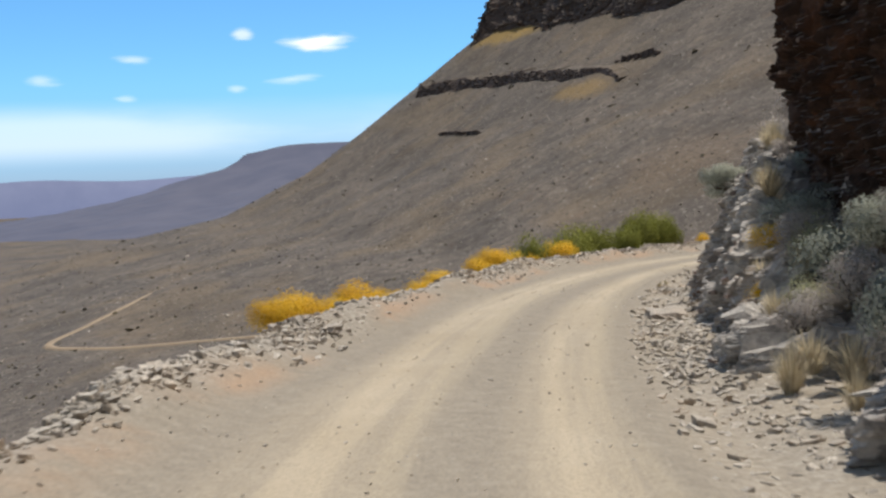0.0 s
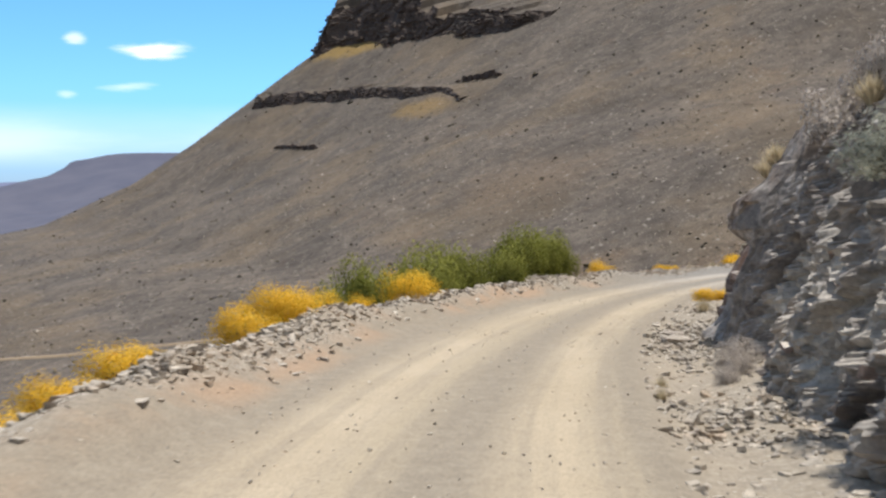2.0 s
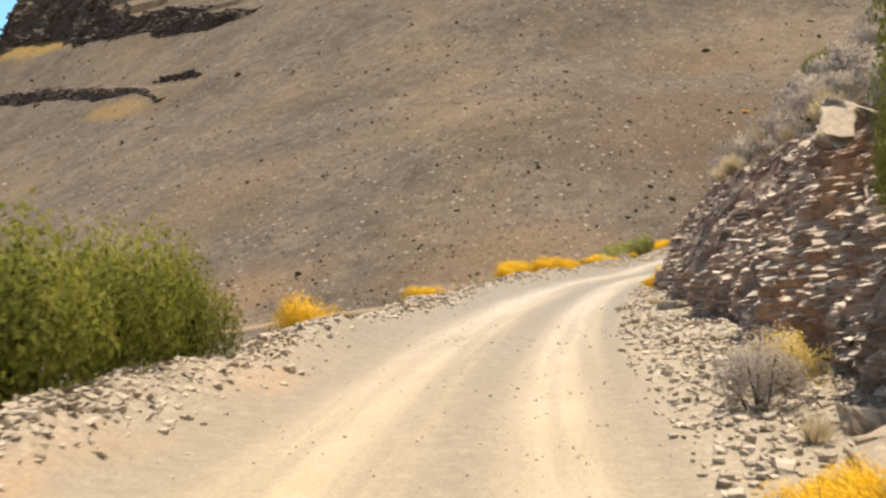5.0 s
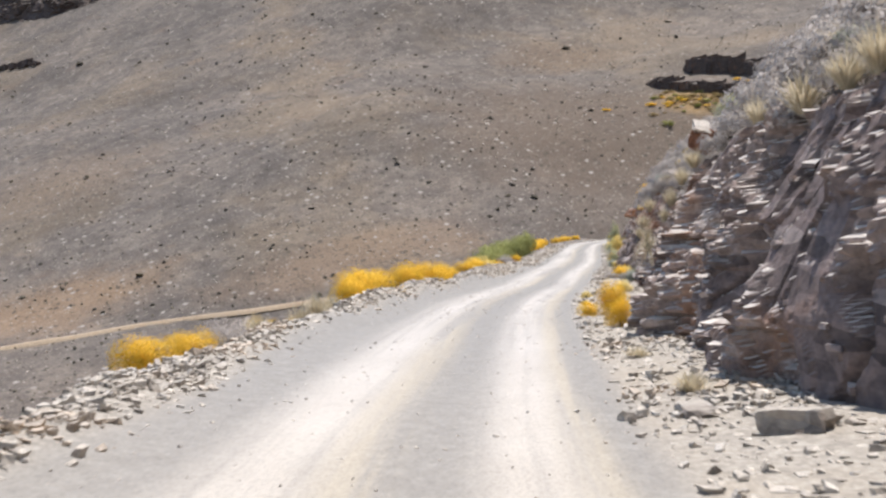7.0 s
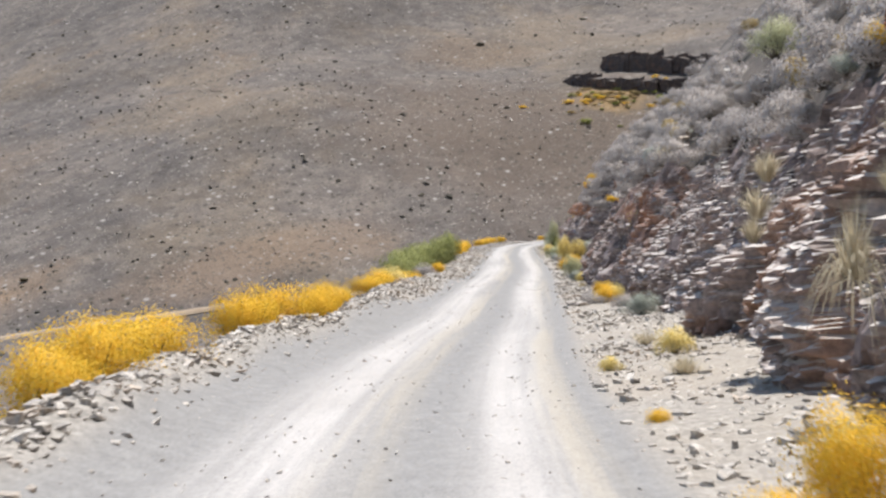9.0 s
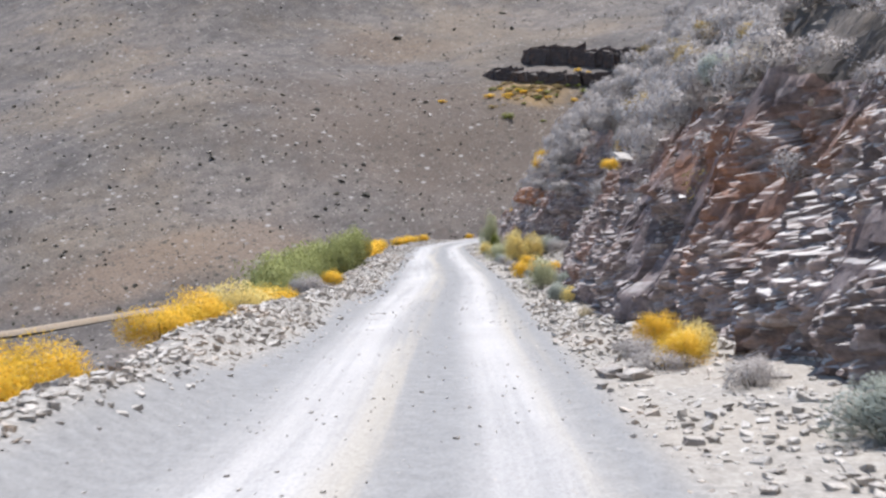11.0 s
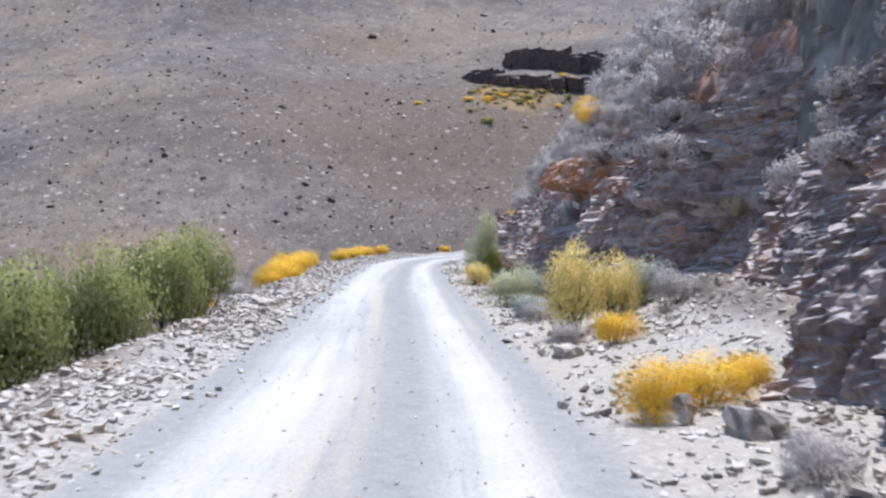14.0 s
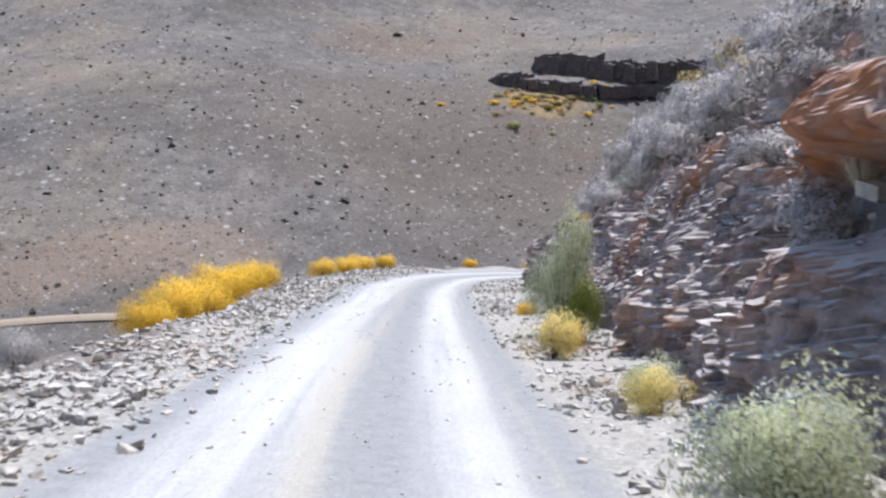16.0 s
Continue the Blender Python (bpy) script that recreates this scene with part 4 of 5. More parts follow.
rubble("stone_bank", "bank of pale broken stones along the outer road edge", 33000, 290, (-6, 176),
       lambda r, s: bank_edge(s) + np.where(r.random(len(s)) < 0.78, (-3.7 - bank_edge(s)) * r.beta(1.6, 1.5, len(s)) + r.normal(0, 0.12, len(s)), r.normal(-0.9, 0.6, len(s)).clip(-3, 0.3)), (0.022, 0.102), 21, 0.8)
rubble("stone_verge", "loose pale rubble at the foot of the rock face", 25000, 290, (-6, 176),
       lambda r, s: 1.2 + (cliff_foot(s) - 0.95) * r.beta(1.5, 1.1, len(s)), (0.018, 0.1), 22, 0.8)
rubble("road_pebbles", "small dark and pale pebbles strewn over the gravel road", 5000, 60, (-4, 170),
       lambda r, s: r.uniform(-3.0, 1.7, len(s)), (0.01, 0.028), 23, 0.8)
rubble("talus", "rocks and scree lying on the slope above the cut", 1500, 200, (-6, 176),
       lambda r, s: cliff_foot(s) + 0.5 + r.exponential(3.0, len(s)), (0.06, 0.3), 24, 0.6, (96, 130))


OCTA_V = np.array([(1, 0, 0), (0, 1, 0), (-1, 0, 0), (0, -1, 0), (0, 0, 1), (0, 0, -1)], float) * 0.6
OCTA_F = np.array([(0, 1, 4), (1, 2, 4), (2, 3, 4), (3, 0, 4), (1, 0, 5), (2, 1, 5), (3, 2, 5), (0, 3, 5)])


def slab_mesh(seed, mat=M_SLAB):
    """A flat broken slab with chipped edges."""
    rng = np.random.default_rng(seed)
    bm = bmesh.new()
    bmesh.ops.create_cube(bm, size=1.0)
    bmesh.ops.subdivide_edges(bm, edges=bm.edges[:], cuts=2, use_grid_fill=True)
    for v in bm.verts:
        edge = math.hypot(v.co.x, v.co.y)
        v.co += Vector(rng.normal(0, 0.05, 3)) * (0.6 + edge)
        v.co.x *= 1 - 0.25 * abs(v.co.y) * rng.random()
    bmesh.ops.bevel(bm, geom=[e for e in bm.edges if len(e.link_faces) == 2 and e.calc_face_angle() > 0.9], offset=0.04, segments=1, affect="EDGES")
    me = bpy.data.meshes.new("slab")
    bm.to_mesh(me)
    bm.free()
    me.materials.append(mat)
    return me


def rock_slabs():
    """Larger single slabs and boulders lying beside the road."""
    for k, (s, n, wide, deep, tall, tilt) in enumerate([(19.5, 1.8, 0.95, 0.65, 0.22, 0.12), (20.4, 1.95, 0.6, 0.4, 0.14, -0.1), (21.6, 1.55, 0.3, 0.2, 0.1, 0.1), (34.3, 1.7, 0.6, 0.4, 0.16, 0.1), (35.6, 1.6, 0.5, 0.4, 0.12, -0.08),
                                                        (47.1, 2.3, 0.8, 0.55, 0.32, 0.3), (47.8, 2.6, 0.9, 0.55, 0.38, -0.25), (46.8, 2.1, 0.65, 0.5, 0.18, 0.2), (48.9, 2.6, 0.55, 0.4, 0.28, -0.2), (44.6, 1.7, 0.45, 0.3, 0.12, 0.1),
                                                        (63.9, 2.3, 0.7, 0.5, 0.28, 0.1), (65.0, 1.8, 0.5, 0.35, 0.13, 0.1), (133.8, -2.75, 0.65, 0.5, 0.2, 0.2), (132.9, -2.9, 0.4, 0.3, 0.12, -0.2),
                                                        (99.1, 1.5, 0.4, 0.3, 0.18, 0.2), (98.8, 1.7, 0.45, 0.3, 0.16, -0.1), (120.8, 1.9, 0.55, 0.4, 0.32, 0.3), (120.1, 2.4, 0.65, 0.45, 0.32, -0.2), 
                                                        (125.3, 1.8, 0.45, 0.35, 0.22, 0.1), (17.9, -3.35, 0.32, 0.25, 0.16, 0.2), (15.5, -2.9, 0.5, 0.35, 0.16, 0.15), (6.5, -3.1, 0.35, 0.25, 0.16, 0.2)]):
        x, y, z = (float(c) for c in on_road(s, n))
        h = float(bench(np.array([s]), np.array([n]))[0])
        ob = new("loose_rock", SLABS[k % len(SLABS)])
        ob.matrix_basis = Matrix.LocRotScale((x, y, z + h + tall * 0.22), Euler((tilt, tilt * 0.6, k * 2.1)), (wide * 0.68, deep * 0.68, tall * 0.75))
        tagged(ob, "flat broken rock slab lying at the road edge", "rock", "loose slabs by the road")


SLABS = [slab_mesh(500 + k) for k in range(6)]
rock_slabs()


def top_rocks():
    """Rocks perched over the cut: a rusty boulder under a tilted slab, and slabs jutting from the scrub."""
    for s, n, h, size, turn, rusty, label in ((82.8, 4.25, 3.72, (0.5, 0.5, 0.5), (0.3, 0.2, 0.6), True, "rounded rusty boulder perched above the rock face"),
                                              (82.5, 4.2, 4.02, (0.7, 0.35, 0.08), (0.15, -0.4, 0.9), False, "tilted pale slab resting on a rusty boulder"),
                                              (53.0, 3.4, 2.7, (0.8, 0.35, 0.1), (0.1, -0.45, 0.8), False, "pale slab jutting from the scrub above the cut"),
                                              (53.6, 3.7, 2.9, (0.6, 0.4, 0.14), (0.2, -0.3, 1.5), False, "pale slab jutting from the scrub above the cut"),
                                              (69.6, 3.7, 3.0, (0.8, 0.3, 0.1), (0.1, -0.35, 0.9), False, "pale slab jutting from the scrub above the cut"),
                                              (112.0, 3.5, 3.0, (0.6, 0.3, 0.08), (0.05, -0.25, 1.0), False, "pale slab jutting from the scrub above the cut")):
        x, y, z = (float(c) for c in on_road(s, n))
        ob = new("boulder" if rusty else "perched_rock", RUSTY_ROCK if rusty else SLABS[int(s) % len(SLABS)])
        ob.matrix_basis = Matrix.LocRotScale((x, y, z + h), Euler(turn), size)
        tagged(ob, label, "rock")


RUSTY_ROCK = slab_mesh(540, M_RUSTY)
top_rocks()


def slope_scatter():
    """Shrubs and pale stones dotted over the opposite slope and the valley side."""
    rng = np.random.default_rng(31)
    k = 66000
    a, r = rng.uniform(-1.25, 0.55, k), 60 + 1000 * rng.random(k) ** 2.0
    x, y = 30 - np.sin(a) * r, 90 + np.cos(a) * r
    m = 58000
    sx, sy, _ = on_road(rng.uniform(0, 215, m), -9 - 130 * rng.random(m) ** 1.4)
    x, y = np.r_[x, sx], np.r_[y, sy]
    grow = np.r_[1 + r / 900, 1.35 + 0.5 * rng.random(m)]
    s, n, _ = road_coords(x, y)
    ok = (n < -9) | (n > 45)
    x, y, grow = x[ok], y[ok], grow[ok]
    patch = 0.5 + 0.5 * lumps(x, y, 33.0, 9)
    keep = rng.random(len(x)) < 0.4 + 0.6 * np.clip(patch, 0, 1)
    x, y, grow = x[keep], y[keep], grow[keep]
    z = ground_height(x, y)
    stone = rng.random(len(x)) < 0.40
    size = np.exp(rng.normal(-1.6, 0.52, len(x))) * grow
    for name, label, mask, mat, tall in (
            ("slope_shrubs", "low grey-brown shrubs dotted over the stony slope", ~stone, M_FAR_SHRUB, 0.6),
            ("slope_stones", "pale stones strewn over the slope", stone, M_RUBBLE, 0.5)):
        d = size[mask] * (1.5 if name == "slope_shrubs" else 1.05)
        dims = np.c_[d * rng.uniform(0.8, 1.4, len(d)), d, d * tall]
        v, f = joined(OCTA_V, OCTA_F, rng, np.c_[x[mask], y[mask], z[mask] + dims[:, 2] * 0.3], dims, rng.uniform(0, 6.28, len(d)), 0.3)
        tagged(new(name, mesh_of(name, v, f, mat)), label, "scrub" if "shrub" in name else "stones", kind="stuff")


slope_scatter()


# ---- bushes ----
def lobes(rng, count, squat):
    c = rng.normal(0, 1, (count, 3))
    c /= np.linalg.norm(c, axis=1)[:, None]
    c *= rng.uniform(0.25, 0.68, (count, 1))
    c[:, 2] = np.abs(c[:, 2]) * squat + 0.28
    return c, rng.uniform(0.20, 0.40, count)


def leaf_cloud(rng, count, lobe_count, leaf, squat=0.8, upright=0.0):
    """Small leaf faces gathered on the skins of many overlapping lobes."""
    c, r = lobes(rng, lobe_count, squat)
    k = rng.integers(0, lobe_count, count)
    d = rng.normal(0, 1, (count, 3))
    d /= np.linalg.norm(d, axis=1)[:, None]
    p = c[k] + d * (r[k] * rng.uniform(0.5, 1.1, count) ** 0.6)[:, None]
    p[:, 2] = np.maximum(p[:, 2], 0.03 + 0.05 * rng.random(count))
    a = rng.normal(0, 1, (count, 3))
    a -= d * (a * d).sum(1, keepdims=True) * 0.75
    a[:, 2] += upright
    a /= np.linalg.norm(a, axis=1)[:, None]
    b = np.cross(a, d + rng.normal(0, 0.45, (count, 3)))
    b /= np.linalg.norm(b, axis=1)[:, None] + 1e-9
    ln = leaf * rng.uniform(0.6, 1.5, (count, 1))
    w = ln * rng.uniform(0.3, 0.55, (count, 1))
    v = np.stack([p - b * w * 0.6, p + b * w * 0.6, p + a * ln * 1.1], 1)
    inward = (np.cross(v[:, 1] - v[:, 0], v[:, 2] - v[:, 0]) * d).sum(1) < 0
    v[inward] = v[inward][:, [1, 0, 2]]
    return v.reshape(-1, 3), np.arange(count * 3).reshape(-1, 3), c


def rounded_leaves(me, soft=0.68):
    """Leaves shade partly by the rounding of their whole bush, as massed small leaves do."""
    v = np.zeros(len(me.vertices) * 3, np.float32)
    me.vertices.foreach_get("co", v)
    v = v.reshape(-1, 3, 3)
    flat = np.cross(v[:, 1] - v[:, 0], v[:, 2] - v[:, 0])
    flat /= np.linalg.norm(flat, axis=1, keepdims=True) + 1e-9
    out = v.mean(1) - (0, 0, 0.15)
    out /= np.linalg.norm(out, axis=1, keepdims=True) + 1e-9
    n = flat * (1 - soft) + out * soft
    n /= np.linalg.norm(n, axis=1, keepdims=True) + 1e-9
    me.normals_split_custom_set_from_vertices(np.repeat(n, 3, 0).tolist())
    return me


def twig_cloud(rng, ends, count):
    """Thin tapered stems from the root to the lobes."""
    vs, fs = [], []
    for k in range(count):
        e = ends[k % len(ends)] + rng.normal(0, 0.13, 3)
        base = np.array([*rng.normal(0, 0.05, 2), -0.05])
        mid = base + (e - base) * 0.5 + rng.normal(0, 0.06, 3)
        for a, b, ra, rb in ((base, mid, 0.016, 0.011), (mid, e, 0.011, 0.004)):
            o = sum(len(v) for v in vs)
            ring = np.array([(1, 0, 0), (-0.5, 0.87, 0), (-0.5, -0.87, 0)])
            vs.append(np.r_[a + ring * ra, b + ring * rb])
            fs += [(o, o + 1, o + 4, o + 3), (o + 1, o + 2, o + 5, o + 4), (o + 2, o, o + 3, o + 5)]
    return np.concatenate(vs), fs


def blade_tuft(rng, count):
    a = rng.uniform(0, 6.283, count)
    lean = rng.uniform(0.1, 0.9, count) ** 0.8
    out = np.c_[np.cos(a), np.sin(a), np.zeros(count)]
    base = out * rng.uniform(0, 0.12, (count, 1))
    tip = base + out * (lean * rng.uniform(0.5, 1.0, count))[:, None] + np.c_[np.zeros((count, 2)), rng.uniform(0.5, 1.0, count) * (1.15 - lean * 0.7)]
    mid = base * 0.4 + tip * 0.6 + np.c_[np.zeros((count, 2)), 0.16 * lean]
    side = np.c_[-np.sin(a), np.cos(a), np.zeros(count)] * 0.012
    v = np.stack([base - side, base + side, mid + side * 0.8, mid - side * 0.8, tip], 1)
    o = (np.arange(count) * 5)[:, None]
    faces = [tuple(q) for q in o + np.array([0, 1, 2, 3])] + [tuple(q) for q in o + np.array([3, 2, 4])]
    return v.reshape(-1, 3), faces


BUSH_KINDS = {}


def bush_kind(kind, mat, variants, count, lobe_count, leaf, squat, upright, twigs, seed):
    made = []
    for k in range(variants):
        rng = np.random.default_rng(seed + k)
        v, f, c = leaf_cloud(rng, count, lobe_count + k, leaf, squat, upright)
        foliage = rounded_leaves(mesh_of("foliage", v, f, mat))
        tv, tf = twig_cloud(rng, c, twigs)
        made.append((foliage, mesh_of("stems", tv, tf, M_TWIG)))
    BUSH_KINDS[kind] = made


bush_kind("yellow", M_YELLOW, 5, 10500, 26, 0.029, 0.5, 0.1, 20, 100)
bush_kind("far_yellow", M_YELLOW, 2, 700, 16, 0.11, 0.5, 0.1, 8, 105)
bush_kind("far_green", M_GREEN, 2, 700, 16, 0.11, 0.5, 0.1, 8, 107)
bush_kind("far_straw", M_FAR_STRAW, 2, 700, 16, 0.11, 0.5, 0.1, 8, 109)
bush_kind("lime", M_LIME, 3, 7000, 24, 0.036, 0.75, 0.2, 30, 120)
bush_kind("green", M_GREEN, 4, 11000, 26, 0.038, 0.6, 0.3, 20, 140)
bush_kind("fresh_green", M_FRESH, 2, 9000, 26, 0.042, 0.6, 0.3, 20, 150)
bush_kind("olive", M_OLIVE, 3, 6500, 22, 0.038, 0.7, 0.25, 26, 190)
bush_kind("grey", M_GREY, 5, 2600, 14, 0.06, 0.55, 0.2, 18, 160)
bush_kind("soft_grey", M_GREY, 3, 6500, 14, 0.032, 0.55, 0.2, 18, 170)
bush_kind("sage", M_SAGE, 3, 5500, 18, 0.05, 0.65, 0.2, 20, 180)
BUSH_KINDS["grass"] = []
for k in range(3):
    gv, gf = blade_tuft(np.random.default_rng(200 + k), 260)
    BUSH_KINDS["grass"].append((mesh_of("blades", gv, gf, M_STRAW), None))

BUSH_KINDS["droop"] = []
for k in range(2):
    gv, gf = blade_tuft(np.random.default_rng(220 + k), 220)
    gv[:, 2] -= 1.5 * np.hypot(gv[:, 0], gv[:, 1]) ** 1.6
    BUSH_KINDS["droop"].append((mesh_of("blades", gv, gf, M_STRAW), None))

BUSH_WORDS = {"droop": ("hanging_grass", "pale dry grass hanging from the rock face", "grass"),
              "yellow": ("yellow_bush", "bright golden-yellow flowering bush on the stony road edge", "bush"),
              "far_yellow": ("yellow_bush", "golden bush on the stony far slope", "bush"),
              "far_green": ("green_bush", "dark green bush on the stony far slope", "bush"),
              "far_straw": ("straw_bush", "straw-coloured bush on the stony far slope", "bush"),
              "lime": ("yellow_green_bush", "airy yellow-green bush at the foot of the rock face", "bush"),
              "green": ("green_bush", "dense dark green bush beside the road", "bush"),
              "fresh_green": ("green_bush", "dense light green feathery bush on the outer bank", "bush"),
              "olive": ("olive_bush", "feathery pale olive-green bush beside the rock face", "bush"),
              "grey": ("grey_bush", "dry grey twiggy bush on the stony slope", "bush"),
              "soft_grey": ("grey_bush", "rounded pale grey dry bush beside the road", "bush"),
              "sage": ("sage_bush", "dusty grey-green bush by the rock face", "bush"),
              "grass": ("grass_tuft", "tuft of dry straw-coloured grass among stones", "grass")}
COUNTS = {k: 0 for k in BUSH_KINDS}


def bush(kind, x, y, z, wide, tall, group="", label=""):
    name, words, category = BUSH_WORDS[kind]
    k = COUNTS[kind]
    COUNTS[kind] += 1
    foliage, stems = BUSH_KINDS[kind][k % len(BUSH_KINDS[kind])]
    root = new(name)
    tagged(root, label or words, category, group)
    root.matrix_basis = Matrix.LocRotScale((x, y, z), Euler((0, 0, k * 2.399)), (wide / 1.7, wide / 1.7, tall * 0.88))
    part("grass_clump" if kind in ("grass", "droop") else "foliage", foliage, root)
    if stems:
        part("woody_base", stems, root, "thin dark bare stems")


def bushes_by_road(rows, group):
    for kind, s, n, wide, tall, *ledge_height in rows:
        x, y, z = (float(v) for v in on_road(s, n))
        h = ledge_height[0] if ledge_height else float(bench(np.array([s]), np.array([n]))[0]) - 0.04
        bush(kind, x, y, z + h, wide, tall, group)

# outer edge of the road, in travelling order
bushes_by_road([("yellow", 15.9, -3.8, 1.0, 0.8), ("yellow", 17.0, -3.8, 1.1, 0.95), ("yellow", 19.6, -3.9, 1.3, 0.95), ("yellow", 20.9, -3.9, 1.4, 1.05), ("yellow", 22.4, -4.0, 1.1, 0.85),
                ("yellow", 24.6, -4.0, 1.1, 0.8), ("yellow", 26.0, -4.0, 1.1, 0.75), ("yellow", 27.4, -4.0, 1.2, 0.8),
                ("yellow", 31.0, -4.0, 1.2, 0.95), ("yellow", 32.4, -3.9, 1.4, 1.05), ("yellow", 33.8, -4.0, 1.3, 1.0), ("yellow", 36.2, -3.9, 0.8, 1.0),
                ("yellow", 38.6, -3.7, 1.6, 1.35), ("soft_grey", 38.2, -3.5, 0.7, 0.45), ("green", 39.4, -4.6, 2.16, 2.30), ("green", 41.5, -4.3, 2.38, 2.42), ("green", 43.6, -4.2, 2.05, 2.30), ("green", 37.4, -4.9, 1.51, 1.84),
                ("green", 47.2, -4.1, 1.94, 2.10), ("green", 49.1, -3.9, 2.27, 2.30), ("green", 50.9, -3.8, 1.94, 2.18), ("green", 52.2, -3.6, 1.40, 1.90),
                ("yellow", 57.6, -3.6, 1.3, 1.15), ("yellow", 68.6, -3.9, 1.0, 0.7), ("yellow", 70.2, -3.9, 0.9, 0.7), ("yellow", 74.3, -4.0, 0.7, 0.8),
                ("soft_grey", 73.4, -4.2, 1.4, 0.9), ("yellow", 76.0, -4.0, 0.8, 0.75), ("grass", 73.0, -3.7, 0.7, 0.6), ("grass", 76.5, -3.8, 0.9, 0.9), ("grass", 78.0, -3.8, 0.9, 0.9),
                ("grass", 80.0, -3.9, 1.0, 0.8), ("yellow", 81.6, -3.8, 1.3, 1.1), ("yellow", 83.0, -3.8, 1.5, 1.2), ("yellow", 84.8, -3.9, 1.5, 1.1), ("yellow", 88.9, -3.8, 1.5, 1.25), ("yellow", 90.4, -3.7, 1.6, 1.35),
                ("yellow", 94.8, -3.9, 1.3, 1.3), ("yellow", 96.8, -4.0, 1.4, 1.45), ("yellow", 98.6, -4.1, 1.2, 1.35), ("yellow", 105.6, -4.0, 0.8, 0.7), ("yellow", 102.4, -3.9, 1.3, 0.85), ("yellow", 103.9, -3.8, 1.4, 0.95), ("lime", 107.4, -4.0, 1.3, 1.1),
                ("lime", 109.6, -4.0, 1.3, 1.1), ("soft_grey", 113.4, -3.5, 1.1, 0.75), ("soft_grey", 114.5, -3.5, 0.9, 0.7), ("yellow", 117.2, -3.3, 0.75, 0.65), ("yellow", 110.6, -3.8, 1.3, 1.0),
                ("fresh_green", 115.6, -4.8, 1.5, 1.7), ("fresh_green", 117.4, -4.9, 2.2, 2.2), ("fresh_green", 119.6, -4.9, 2.27, 2.24), ("fresh_green", 122.2, -4.8, 2.38, 2.30), ("fresh_green", 124.8, -4.6, 2.16, 2.30),
                ("fresh_green", 127.4, -4.2, 1.84, 2.30), ("fresh_green", 129.8, -3.8, 1.62, 2.18), ("fresh_green", 131.8, -3.6, 1.50, 2.18), ("yellow", 139.6, -4.7, 0.8, 0.55), ("soft_grey", 141.0, -4.4, 0.8, 0.8),
                ("yellow", 145.6, -4.0, 1.2, 1.0), ("yellow", 147.0, -4.0, 1.4, 1.2), ("yellow", 149.2, -4.0, 1.6, 1.35), ("yellow", 151.6, -4.0, 1.6, 1.35), ("yellow", 154.2, -4.0, 1.5, 1.3), ("yellow", 156.6, -3.9, 1.3, 1.2),
                ("yellow", 164.8, -3.6, 1.2, 0.9), ("yellow", 168.5, -3.7, 1.3, 1.0), ("yellow", 171.0, -3.8, 1.4, 1.0), ("yellow", 173.5, -3.7, 1.2, 0.9), ("yellow", 181.5, -3.6, 1.0, 0.8), ("yellow", 186.0, -3.6, 0.9, 0.7)],
               "bushes along the outer road edge")
# grey bushes along the lip of the last cut
bushes_by_road([("grey", 118.7, 4.9, 0.99, 0.63, 3.24), ("grey", 119.3, 4.31, 1.1, 0.64, 2.46), ("soft_grey", 119.9, 4.6, 0.93, 0.7, 3.05), ("grey", 120.9, 4.35, 1.3, 0.8, 2.29), ("grey", 121.5, 5.61, 1.2, 0.66, 3.73), ("grey", 122.6, 5.04, 1.1, 0.67, 2.77), ("grey", 123.3, 6.37, 0.97, 0.63, 4.91),
                ("soft_grey", 124.4, 6.21, 0.99, 0.83, 4.60), ("grey", 124.9, 5.8, 1.2, 0.8, 3.63), ("grey", 125.9, 5.39, 1.2, 0.65, 2.34), ("grey", 126.6, 5.65, 1, 0.76, 3.15), ("grey", 127.6, 5.38, 1.2, 0.81, 2.02), ("soft_grey", 128.3, 6.5, 1.3, 0.62, 5.14), ("grey", 128.9, 6.52, 1.1, 0.77, 5.03),
                ("grey", 130.8, 4.27, 1.1, 0.64, 2.69), ("grey", 131.5, 4.64, 1.1, 0.62, 3.36), ("soft_grey", 132.1, 4.3, 1.3, 0.82, 2.84), ("grey", 133.3, 4.18, 1.1, 0.68, 2.75), ("grey", 133.7, 4.71, 1.3, 0.74, 3.36), ("grey", 134.7, 4.77, 1.3, 0.81, 3.53), ("grey", 135.4, 4.02, 1.1, 0.7, 2.89),
                ("soft_grey", 136.5, 4.28, 1.1, 0.71, 3.36), ("grey", 137.1, 3.9, 0.96, 0.68, 2.94), ("grey", 137.7, 4.74, 1.2, 0.61, 3.75), ("grey", 138.5, 4.61, 0.92, 0.76, 3.55), ("grey", 139.5, 4.91, 1, 0.73, 3.67), ("soft_grey", 140.3, 4.94, 1.1, 0.69, 3.69), ("grey", 141.2, 4.1, 1.3, 0.65, 2.52),
                ("grey", 142.1, 4.8, 1.1, 0.65, 3.61)],
               "bushes above the rock face")
